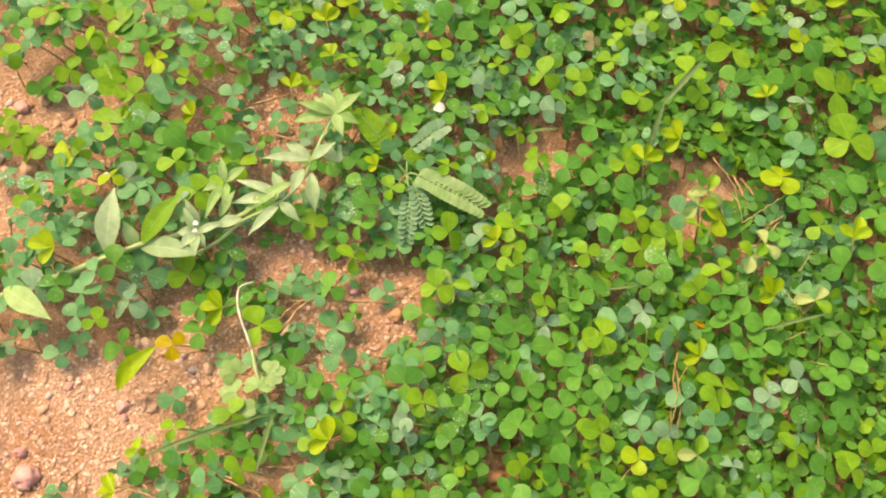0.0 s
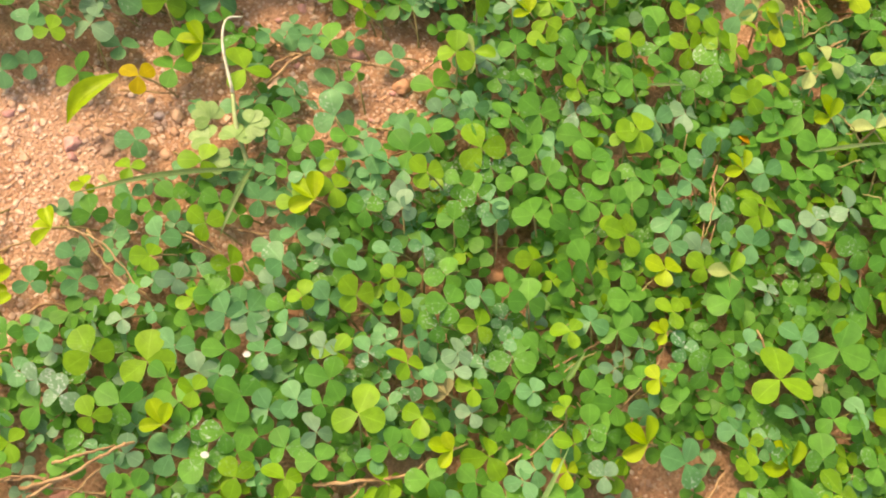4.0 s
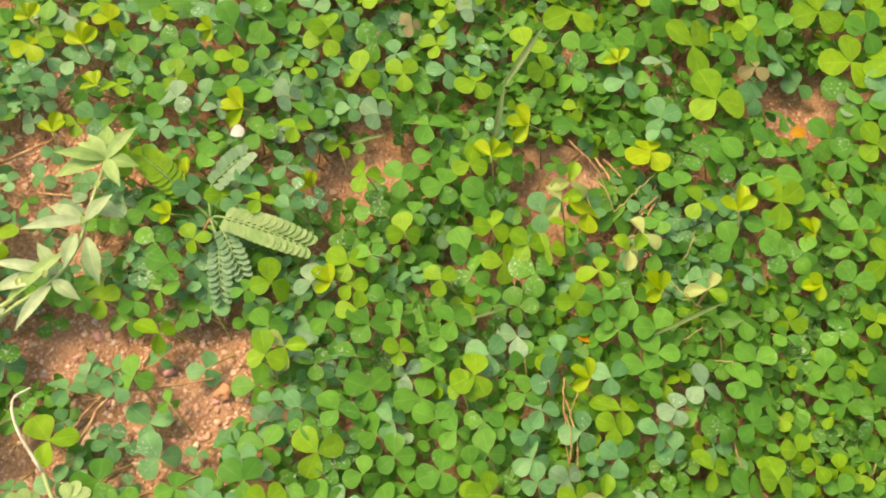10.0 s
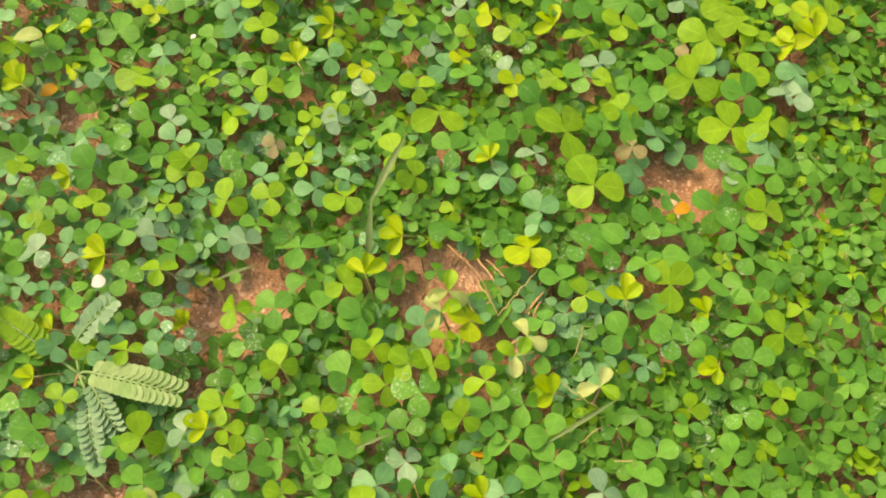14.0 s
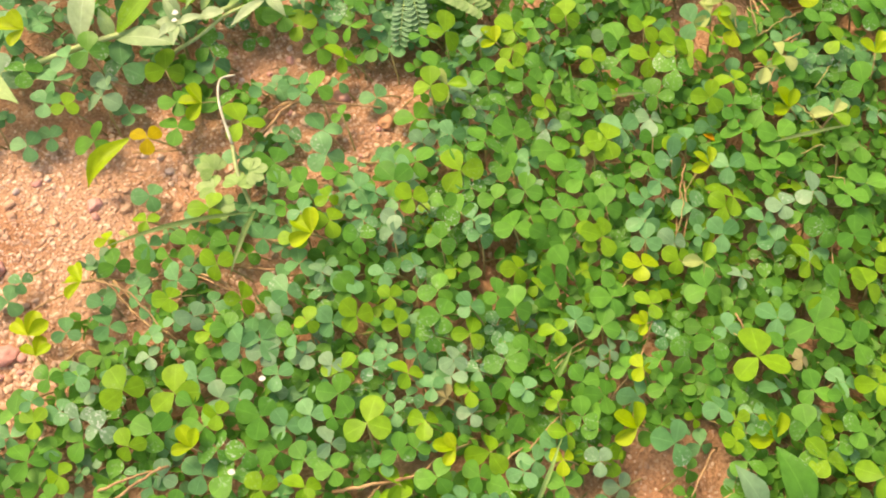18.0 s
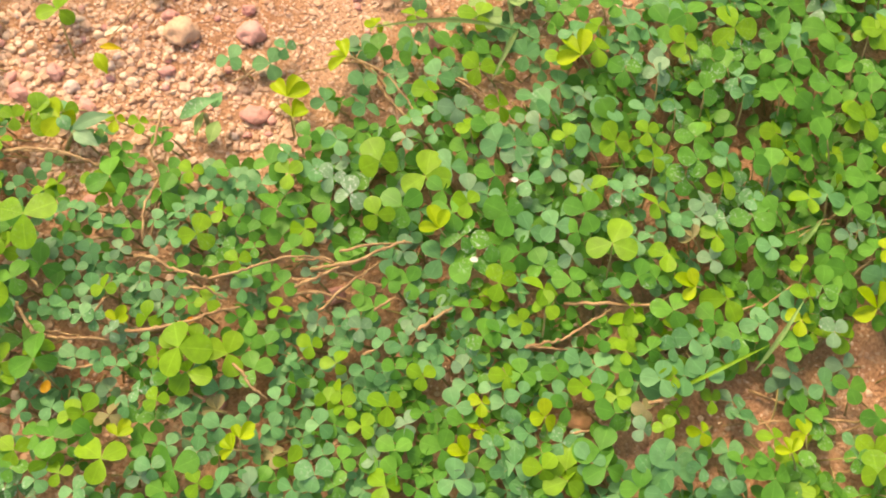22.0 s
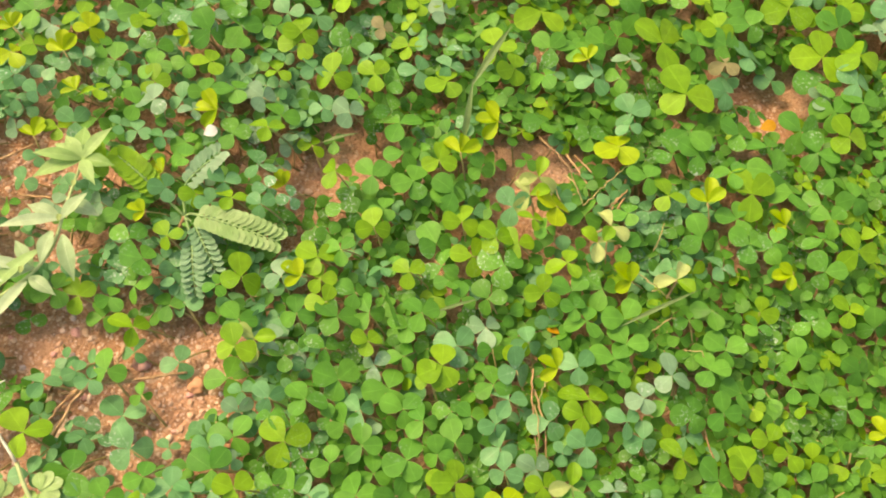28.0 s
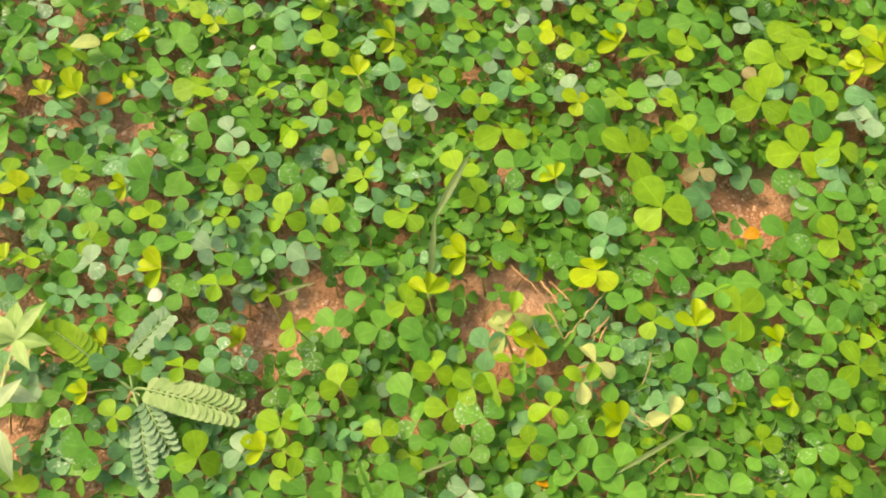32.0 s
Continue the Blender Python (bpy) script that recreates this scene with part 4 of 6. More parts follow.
GREEN_3 = [(-159, -217, 107, 4.6), (-155, -228, 84, 6.2), (-153, -218, 62, 4.6), (-151, -204, 1, 4.6), (-148, -208, 7, 4.6), (-147, -233, 30, 4.6),
    (-141, -215, 6, 4.6), (-139, -240, 95, 5.7), (-134, -218, 94, 5.1), (-123, -206, 95, 4.6), (-109, -219, 40, 4.6), (-107, -235, 5, 4.6), (-105,
    -229, 61, 4.6), (-104, -221, 1, 4.6), (-101, -203, 25, 6.3), (-100, -210, 65, 7.6), (-99, -225, 104, 4.6), (-95, -203, 114, 5.7), (-94, -216, 35,
    6.7), (-94, -234, 100, 4.8), (-90, -229, 82, 4.6), (-88, -219, 3, 4.6), (-84, -231, 22, 4.6), (-73, -217, 103, 4.6)]
GREEN_4 = [(-72, -207, 113, 8.4), (-69, -210, 112, 6.1), (-60, -220, 60, 4.8), (-54, -222, 91, 5.4), (-54, -212, 1, 4.6), (-48, -209, 101, 5.7), (-37,
    -237, 90, 4.6), (-26, -206, 90, 6.3), (-17, -213, 28, 6), (-13, -209, 80, 5.1), (0, -218, 30, 5.1), (4, -238, 118, 5.6), (11, -211, 117, 5.4),
    (18, -220, 89, 5.4), (18, -237, 117, 5.3), (27, -208, 19, 7), (33, -214, 100, 7), (34, -227, 116, 8.1), (38, -211, 30, 7), (38, -231, 30, 8.1),
    (50, -232, 18, 6), (69, -204, 60, 5.4), (76, -208, 78, 4.7), (82, -207, 18, 4.7)]
GREEN_5 = [(84, -202, 113, 4.7), (88, -207, 78, 8.8), (-111, -197, 9, 6.3), (-104, -182, 70, 5.4), (-86, -198, 64, 7.5), (-63, -188, 83, 7.5), (-54,
    -175, 74, 6.5), (-47, -181, 108, 7.2), (-40, -187, 111, 7.1), (-32, -194, 50, 8.8), (-30, -172, 89, 8.6), (-30, -184, 110, 6.6), (-24, -188, 11,
    5.8), (-20, -181, 108, 7.1), (-11, -181, 40, 6.3), (-6, -164, 78, 5.4), (0, -181, 109, 6.3), (18, -194, 117, 4.8), (19, -169, 18, 6.1), (25, -166,
    47, 5.8), (31, -199, 79, 6.1), (34, -189, 0, 5.5), (35, -173, 107, 7), (49, -168, 67, 6.6)]
GREEN_6 = [(60, -169, 88, 7.1), (75, -168, 82, 4.6), (78, -162, 76, 6.2), (90, -176, 32, 6.7), (93, -178, 40, 6.7), (99, -170, 78, 6.1), (103, -180,
    100, 6.1), (-192, -152, 100, 6.4), (-103, -135, 33, 6.5), (-93, -128, 64, 6.2), (-86, -125, 82, 5.3), (-55, -157, 80, 5.8), (-52, -146, 112, 5.8),
    (-41, -160, 108, 7.4), (-30, -140, 80, 6), (-7, -156, 108, 7.3), (19, -125, 87, 6.7), (45, -140, 76, 7.1), (46, -125, 8, 8.2), (51, -131, 17,
    6.2), (57, -142, 48, 7.6), (65, -125, 8, 6.2), (75, -125, 48, 6.3), (78, -137, 14, 6.7)]
GREEN_7 = [(84, -127, 105, 6.8), (84, -137, 35, 7), (139, -134, 6, 7.8), (163, -129, 50, 6.4), (-133, -89, 115, 7.9), (-82, -118, 78, 6.9), (-74,
    -113, 113, 6.7), (-67, -113, 81, 5.8), (-53, -83, 71, 7), (-50, -95, 62, 6.2), (-47, -84, 29, 6), (-19, -98, 80, 6.6), (10, -89, 10, 6.7), (15,
    -108, 119, 7.3), (19, -118, 108, 7), (36, -103, 26, 6.1), (44, -106, 16, 8.3), (53, -119, 68, 5.8), (56, -91, 75, 6.9), (58, -85, 49, 8), (72,
    -81, 104, 6.5), (77, -102, 8, 7.4), (78, -90, 105, 8.5), (89, -116, 7, 6.1)]
GREEN_8 = [(100, -109, 7, 6.4), (104, -118, 7, 6.7), (110, -103, 72, 7.6), (118, -95, 108, 7.1), (121, -104, 85, 5.8), (144, -89, 48, 7.1), (144,
    -120, 10, 7.7), (157, -116, 17, 8.3), (158, -101, 15, 7.3), (168, -100, 6, 7.4), (178, -110, 66, 7.2), (-165, -74, 86, 7.4), (-152, -41, 33, 7.8),
    (-109, -48, 115, 8.1), (-108, -64, 115, 6.9), (-104, -74, 72, 7.3), (-97, -48, 13, 6.3), (-91, -58, 114, 7.4), (-62, -76, 108, 9.3), (-57, -41,
    20, 6.8), (-44, -48, 19, 4.7), (-35, -77, 112, 6), (-14, -72, 70, 7.9), (-9, -60, 81, 8)]
GREEN_9 = [(3, -53, 81, 5.3), (7, -75, 77, 5.7), (10, -55, 70, 7.4), (14, -46, 45, 7.5), (14, -76, 40, 7), (15, -65, 70, 5.8), (23, -51, 25, 4.8),
    (25, -66, 109, 6), (28, -52, 27, 6.9), (35, -59, 16, 7.4), (35, -76, 25, 7.8), (40, -68, 16, 6.8), (48, -45, 70, 7.5), (48, -75, 89, 6.8), (51,
    -63, 107, 7.9), (55, -49, 27, 7), (55, -74, 15, 6.8), (61, -60, 9, 6.4), (65, -44, 87, 6.2), (67, -55, 16, 8.3), (72, -45, 49, 5.4), (111, -76,
    26, 8.3), (114, -64, 11, 8.1), (154, -76, 7, 11.1)]
GREEN_10 = [(160, -59, 48, 8.2), (171, -78, 101, 8.2), (-178, -33, 11, 6.4), (-170, -33, 115, 6.3), (-164, -8, 115, 6.9), (-151, -4, 76, 7.4), (-150,
    -11, 11, 6.8), (-146, -7, 71, 8.4), (-132, -3, 70, 6.1), (-116, -7, 81, 8.2), (-112, -21, 22, 5.4), (-95, -13, 13, 9), (-82, -13, 107, 7.7), (-65,
    -20, 1, 6.5), (-62, -14, 110, 6.4), (-54, -9, 28, 7.8), (-51, -1, 84, 7.3), (-41, -14, 50, 6.3), (-24, -7, 110, 4.6), (-23, -15, 111, 4.6), (-16,
    -38, 97, 8.4), (-14, -19, 45, 7.3), (6, -14, 11, 7), (18, -26, 71, 7.4)]
GREEN_11 = [(24, -37, 71, 8.4), (26, -4, 71, 6.8), (32, -11, 27, 7.6), (42, -38, 104, 8.1), (46, -26, 103, 6.9), (47, -15, 71, 7.3), (51, -10, 49,
    7.6), (65, -2, 11, 7.2), (78, -20, 0, 6.2), (79, -33, 10, 7.2), (107, -2, 79, 5.5), (112, -6, 109, 7.6), (123, -19, 75, 8.9), (126, -4, 87, 8.5),
    (126, -23, 69, 6.3), (127, -13, 27, 8.1), (142, -33, 8, 6.9), (152, -36, 103, 7.8), (158, -20, 27, 7.7), (163, -35, 18, 7), (165, -11, 49, 8.7),
    (171, -26, 68, 7.4), (-233, 36, 48, 7.1), (-218, 36, 16, 7)]
GREEN_12 = [(-216, 15, 12, 7.6), (-212, 16, 117, 8.5), (-204, 33, 13, 8.6), (-182, 31, 72, 8.9), (-162, 1, 83, 7.5), (-157, 13, 108, 10.7), (-144, 5,
    114, 8.5), (-138, 2, 71, 10.5), (-133, 28, 71, 8.2), (-130, 12, 23, 5.7), (-128, 5, 71, 8.3), (-122, 8, 16, 8.3), (-110, 21, 59, 4.9), (-64, 18,
    19, 7), (-58, 23, 56, 5.8), (-58, 7, 67, 7.4), (7, 26, 63, 7.3), (17, 32, 5, 7.3), (19, 11, 82, 7), (33, 31, 114, 5.9), (40, 8, 23, 5.2), (54, 19,
    30, 9.1), (57, 10, 1, 7.9), (58, 37, 72, 8.2)]
GREEN_13 = [(60, 4, 102, 5.5), (80, 12, 71, 9.1), (95, 29, 26, 6), (106, 5, 70, 7.9), (118, 8, 49, 8.3), (126, 38, 105, 6.2), (126, 26, 50, 6.7),
    (157, 34, 27, 8.2), (175, 32, 63, 8.5), (185, 34, 86, 7.5), (188, 26, 52, 7), (205, 38, 113, 7.2), (206, 25, 34, 8.2), (-216, 47, 49, 7.6), (-209,
    52, 73, 8.2), (-190, 60, 116, 9.2), (-183, 53, 116, 8), (-183, 46, 65, 7.9), (-177, 47, 72, 7.9), (-169, 67, 115, 8.6), (-167, 51, 115, 7.9),
    (-151, 49, 108, 7.7), (-142, 70, 72, 8.4), (-130, 53, 60, 8.2)]
GREEN_14 = [(-84, 60, 2, 8.1), (-79, 44, 117, 7), (-73, 70, 10, 4.6), (-67, 63, 42, 6.9), (-57, 42, 10, 5.9), (-46, 50, 95, 6.7), (-45, 42, 100, 5.4),
    (-43, 73, 2, 6.6), (-31, 75, 100, 7.8), (-29, 56, 34, 6.9), (-12, 67, 34, 7.9), (9, 66, 67, 5.9), (18, 79, 68, 6), (27, 44, 55, 7.4), (31, 76, 1,
    8.2), (35, 69, 63, 10.8), (38, 57, 105, 7.5), (43, 44, 105, 7.9), (45, 58, 91, 5.4), (59, 41, 62, 8.4), (69, 67, 34, 5.9), (69, 53, 30, 6.1), (75,
    61, 33, 7.1), (111, 70, 65, 6.6)]
GREEN_15 = [(112, 41, 2, 9.5), (134, 55, 80, 8), (146, 69, 11, 9.2), (151, 78, 115, 10.8), (156, 69, 70, 8.6), (169, 62, 85, 8.1), (171, 43, 88, 7.5),
    (185, 77, 88, 9), (186, 65, 87, 9.9), (195, 58, 83, 10.5), (207, 55, 53, 7.3), (208, 79, 11, 9.2), (210, 48, 72, 8.9), (213, 67, 12, 9.1), (221,
    59, 113, 8), (-117, 102, 62, 8.6), (-114, 112, 106, 6.7), (-110, 119, 61, 7.6), (-100, 116, 35, 7.5), (-87, 89, 83, 5.9), (-84, 112, 60, 6.3),
    (-81, 84, 119, 7.9), (-75, 107, 113, 8.6), (-65, 107, 103, 5.9)]
GREEN_16 = [(-65, 90, 59, 7.1), (-64, 81, 10, 7), (-52, 85, 94, 6.2), (-45, 99, 35, 9.2), (-37, 115, 101, 7.5), (-34, 106, 35, 8.4), (-34, 96, 70,
    6.2), (-20, 108, 15, 5.8), (11, 103, 58, 8.5), (33, 89, 61, 6.8), (92, 98, 93, 8), (94, 113, 60, 8.2), (105, 114, 66, 7.7), (116, 117, 56, 7.8),
    (124, 102, 65, 6.6), (173, 81, 64, 8.6), (182, 93, 45, 9.1), (201, 88, 54, 10), (211, 114, 95, 10.2), (217, 100, 71, 8.9), (229, 105, 54, 8.5),
    (-133, 158, 96, 7.8), (-129, 155, 108, 7.2), (-126, 128, 74, 6.1)]
GREEN_17 = [(-116, 154, 107, 7.4), (-109, 136, 108, 7.5), (-106, 142, 12, 7.2), (-105, 126, 61, 6.2), (-103, 151, 61, 6.3), (-94, 151, 61, 6.7), (-69,
    153, 84, 7.7), (-53, 130, 83, 5.5), (-48, 152, 72, 6.2), (-47, 121, 102, 5.1), (-35, 155, 23, 8.5), (-26, 123, 59, 7.5), (-23, 144, 60, 6.3),
    (-11, 132, 70, 6.5), (-8, 126, 95, 7.5), (-7, 154, 71, 6.7), (8, 140, 60, 7.1), (12, 153, 70, 6.9), (24, 147, 119, 7.7), (32, 143, 35, 9), (70,
    144, 18, 9.1), (102, 147, 94, 7.5), (123, 123, 117, 7.9), (131, 134, 57, 9.7)]
GREEN_18 = [(132, 153, 93, 6.3), (151, 148, 56, 8.9), (157, 122, 56, 8.1), (169, 123, 59, 8.7), (170, 143, 35, 8.4), (181, 137, 90, 9), (189, 157, 95,
    9.9), (221, 142, 88, 10), (-111, 186, 104, 7.1), (-104, 162, 2, 7.7), (-103, 170, 117, 6.4), (-100, 190, 117, 6.5), (-87, 178, 81, 6.4), (-78,
    179, 101, 4.9), (-59, 166, 1, 7.5), (-55, 188, 100, 5.4), (-49, 183, 30, 6.7), (-43, 164, 1, 8.3), (-17, 178, 78, 7.8), (-5, 164, 49, 7.1), (32,
    188, 95, 4.6), (39, 198, 115, 6.2), (57, 176, 80, 6.6), (68, 160, 59, 7.6)]
GREEN_19 = [(71, 185, 67, 5.7), (76, 189, 93, 6.7), (79, 164, 9, 6.8), (88, 195, 114, 7.2), (89, 173, 119, 6.9), (93, 187, 91, 5.7), (96, 171, 58,
    8.4), (105, 177, 95, 7.3), (127, 168, 93, 9), (144, 186, 118, 9.4), (158, 185, 117, 8.2), (175, 189, 96, 10.2), (177, 196, 88, 7.6), (187, 178,
    57, 8.6), (190, 190, 91, 8.2), (259, 199, 52, 8.2), (264, 194, 6, 7.7), (-113, 205, 9, 6.7), (-103, 212, 118, 8.8), (-89, 201, 102, 6.1), (-86,
    213, 57, 6.9), (-75, 213, 58, 6.1), (-55, 202, 117, 7.9), (-27, 211, 4, 6)]
GREEN_20 = [(-23, 201, 116, 6.8), (-14, 221, 99, 6), (16, 222, 92, 8), (32, 220, 96, 7.5), (37, 208, 95, 7.3), (57, 221, 116, 7.5), (70, 217, 94,
    6.9), (77, 201, 115, 7.3), (79, 211, 115, 7.4), (90, 222, 115, 7), (97, 205, 92, 5.9), (102, 222, 55, 7.6), (110, 213, 115, 6), (134, 217, 91,
    6.6), (144, 203, 114, 7.5), (157, 205, 89, 7.6), (169, 208, 31, 6.1), (170, 221, 89, 7.3), (176, 216, 114, 10.4), (207, 204, 91, 8.9), (208, 227,
    87, 7.6), (217, 224, 53, 7), (234, 213, 113, 9.2), (247, 224, 91, 8.9)]
GREEN_21 = [(253, 215, 62, 8.3), (256, 228, 53, 9.6), (266, 201, 84, 7.7), (272, 227, 85, 8.6)]
ALL_GREEN = GREEN_1 + GREEN_2 + GREEN_3 + GREEN_4 + GREEN_5 + GREEN_6 + GREEN_7 + GREEN_8 + GREEN_9 + GREEN_10 + GREEN_11 + GREEN_12 + GREEN_13 + GREEN_14 + GREEN_15 + GREEN_16 + GREEN_17 + GREEN_18 + GREEN_19 + GREEN_20 + GREEN_21
TAN_1 = [(-107, -295, 21, 5.4), (-80, -277, 73, 4.6), (-57, -280, 110, 4.6), (41, -208, 116, 4.6), (30, -146, 77, 4.6), (152, -91, 48, 4.6), (24, 111,
    58, 5.2), (168, 114, 115, 6.7), (-123, 131, 35, 5.8), (197, 158, 35, 6), (116, 223, 65, 5.6), (119, 214, 91, 6), (130, 207, 54, 5.5)]
ALL_TAN = TAN_1


# ---- ground: one sheet, fine where the camera passes, out to the horizon ----
def build_ground():
    fine = np.arange(-0.46, 0.461, 0.005)
    far = 0.46 * np.array([1.06, 1.2, 1.5, 2.2, 4, 9, 25, 70, 200, 1000])
    line = np.concatenate([-far[::-1], fine, far])
    k = len(line)
    verts = [(x, y, height(x, y) if max(abs(x), abs(y)) < 3 else 0.0) for y in line for x in line]
    faces = [(j * k + i, j * k + i + 1, (j + 1) * k + i + 1, (j + 1) * k + i) for j in range(k - 1) for i in range(k - 1)]
    ob = new("ground", mesh_of("ground", verts, faces, [M_SOIL]))
    tagged(ob, "dry reddish-brown gritty soil under low creeping plants", "ground", kind="structure")


build_ground()

# ---- clover leaves ----
rng = random.Random(11)


def clover_templates(L, W, fold, curl, notch, blunt, rows, cols, seed):
    """Three leaflets round the stalk's tip as (verts, faces, uvs); the first points along +y."""
    out = []
    rnd = random.Random(seed)
    wide = 118 if fold < 0.5 else 58
    for k, a in enumerate((0, wide, -wide)):
        s = 1.0 if k == 0 else rnd.uniform(0.78, 0.97)
        v, f, uv = leaf_shape(L * s, W * s, rows, cols, fold * rnd.uniform(0.6, 1.4), curl * rnd.uniform(0.3, 1.6), notch * rnd.uniform(0.3, 1.5), blunt, 0.02, seed * 7 + k)
        v = v + (0, 0.0012, 0)
        m = np.array((Matrix.Rotation(radians(a * rnd.uniform(0.86, 1.03) + rnd.uniform(-9, 9)), 3, "Z") @ Matrix.Rotation(radians(rnd.uniform(-24, 22)), 3, "X") @ Matrix.Rotation(radians(rnd.uniform(-22, 22)), 3, "Y")))
        out.append((v @ m.T, f, uv))
    return out


# length, width, fold, curl, notch, blunt: open round leaves, notched, cupped, young and folded
SHAPES = [(1.0, 0.92, 0.12, 0.08, 0.0, 0.72), (1.0, 1.0, 0.08, 0.04, 0.04, 0.66), (1.0, 0.84, 0.25, 0.16, 0.0, 0.76), (1.1, 0.72, 0.7, -0.12, 0.0, 0.78), (1.0, 0.96, 0.05, 0.24, 0.03, 0.7)]
SIZE = 1.12
OPEN, YOUNG = [0, 1, 2, 4, 5, 6, 7, 9], [3, 8]
FINE = [clover_templates(*s, 7, 5, i + 1) for i, s in enumerate(SHAPES + SHAPES)]
PLAIN = [clover_templates(*s, 6, 3, i + 1) for i, s in enumerate(SHAPES + SHAPES)]
leaflet_meshes, stalk_meshes = {}, {}


def clover(x, y, z, size, turn, shape, mat, tilt, label, group="clover leaves"):
    """A three-part leaf on its thin stalk: a thing with four parts."""
    root = new("clover_leaf")
    g = height(x, y)
    root.matrix_basis = Matrix.Translation((x, y, g)) @ Matrix.Rotation(turn, 4, "Z")
    tagged(root, label, "clover leaf", group)
    key = (shape, round((z - g) * 250))
    top = round((z - g) * 250) / 250
    if key not in stalk_meshes:
        stalk_meshes[key] = mesh_of("stalk", *tube(bent([(0.006, -0.012, -0.003), (0.003, -0.006, top * 0.6), (0, 0, top)], 3), 0.00045, 0.00032, 4), [M_STALK])
    part("stalk", stalk_meshes[key], root)
    head = Matrix.Translation((0, 0, top)) @ Matrix.Rotation(tilt[0], 4, "X") @ Matrix.Rotation(tilt[1], 4, "Y") @ Matrix.Scale(size, 4)
    for k, (v, f, uv) in enumerate(FINE[shape]):
        if (shape, k, mat.name) not in leaflet_meshes:
            leaflet_meshes[shape, k, mat.name] = mesh_of("leaflet", v, f, [mat], uv)
        ob = part("leaflet", leaflet_meshes[shape, k, mat.name], root)
        ob.matrix_basis = head
    return root


placed = {}
spots = []


def free_of(x, y, d):
    i, j = int(x // 0.012), int(y // 0.012)
    return all((x - a) ** 2 + (y - b) ** 2 > (d + e) ** 2 * 0.25 for di in (-2, -1, 0, 1, 2) for dj in (-2, -1, 0, 1, 2) for a, b, e in placed.get((i + di, j + dj), ()))


def claim(x, y, d):
    placed.setdefault((int(x // 0.012), int(y // 0.012)), []).append((x, y, d))


def lift(px, py):
    """Leaves stand lower over open soil, and on the dry south-west side."""
    return 0.009 if any(inside(px, py, p) for p in BARE) else 0.013 if any(inside(px, py, p) for p in SPARSE) else 0.017 if py < -195 and px < 40 else 0.021


def small(x, y):
    """Leaves stay smaller on the dry south-west side."""
    return 1.0 - 0.2 * max(0.0, min(1.0, (-y - 0.17) * 25)) * max(0.0, min(1.0, (0.02 - x) * 25))


KINDS = [
    (ALL_YELLOW, M_YELLOW, 3, (3, 8, 3, 8, 2, 1), "young yellow clover leaf, its leaflets partly folded", 62),
    (ALL_PALE, M_PALE, 5, OPEN, "pale greyish clover leaf dulled by a white film", 40),
    (ALL_DEEP, M_DEEP, 1, OPEN, "dark green clover leaf with three rounded leaflets", 999),
    (ALL_TAN, M_TAN, 6, (2, 3, 4), "withered tan clover leaf among green ones", 12),
    (ALL_LIME, M_LIME, 2, OPEN, "fresh lime-green clover leaf with three rounded leaflets", 72),
    (ALL_BLUISH, M_BLUE, 4, OPEN, "dull bluish-green clover leaf with three small leaflets", 52),
    (ALL_GREEN, M_GREEN, 0, OPEN, "mid-green clover leaf with three rounded leaflets", 62),
]
carpet = []  # x, y, z, size, turn, shape, material number, tilt
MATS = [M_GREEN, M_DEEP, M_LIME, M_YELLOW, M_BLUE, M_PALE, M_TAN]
charted = {}
for plants, mat, number, shapes, label, most in KINDS:
    # the ones nearest the middle of the walk are things, the rest join the carpet
    near = sorted(plants, key=lambda p: math.hypot(p[0] - 10, p[1] + 60))[:most]
    for p in plants:
        px, py, a, length = p
        x, y = px / 1000, py / 1000
        s = length / 1000 * SIZE * rng.uniform(0.95, 1.05) * (0.88 if number in (4, 5) and px < -60 else 1.0)
        z = lift(px, py) + (0.002 if number in (2, 3) else 0.0) + rng.uniform(-0.002, 0.002)
        shape, tilt = rng.choice(shapes), (rng.gauss(0, 0.18), rng.gauss(0, 0.18))
        if p in near:
            words = "large bright lime-green clover leaf with three broad leaflets" if number == 2 and length > 9 else label
            clover(x, y, z, s, radians(a), shape, mat, tilt, words)
        else:
            carpet.append((x, y, z, s, radians(a), shape, number, tilt))
        claim(x, y, s * 1.05)
        charted.setdefault((px // 16, py // 16), []).append((x, y))


def mapped(x, y):
    """Whether a leaf of the plan stands within 16 mm."""
    i, j = int(x * 1000 // 16), int(y * 1000 // 16)
    return any((x - a) ** 2 + (y - b) ** 2 < 0.016 ** 2 for di in (-1, 0, 1) for dj in (-1, 0, 1) for a, b in charted.get((i + di, j + dj), ()))


def bareness(x, y):
    """1 in the open, 0 deep in the green; ragged edges."""
    mx, my = x * 1000 + 4 * noise.noise((x * 60, y * 60, 3)), y * 1000 + 4 * noise.noise((x * 60, y * 60, 9))
    return any(inside(mx + dx, my + dy, p) for p in BARE for dx, dy in ((0, 0), (4, 0), (-4, 0), (0, 4), (0, -4)))


def thin(x, y):
    """How closely the ground is grown over, from 0 to 1."""
    d = 1.0 if -0.32 < x < 0.34 and -0.36 < y < 0.31 else 0.5
    if x < -0.13 + 0.25 * max(0.0, -y - 0.2):
        d *= 0.15 if y > -0.1 else 0.6 if y < -0.215 else 0.4
    if x < -0.2:
        d *= 0.65
    if y < -0.2 and x < -0.04:
        d *= 0.5
    if y > 0.0 and x < -0.05:
        d *= 0.6
    if any(inside(x * 1000, y * 1000, p) for p in SPARSE):
        d *= 0.2
    return d


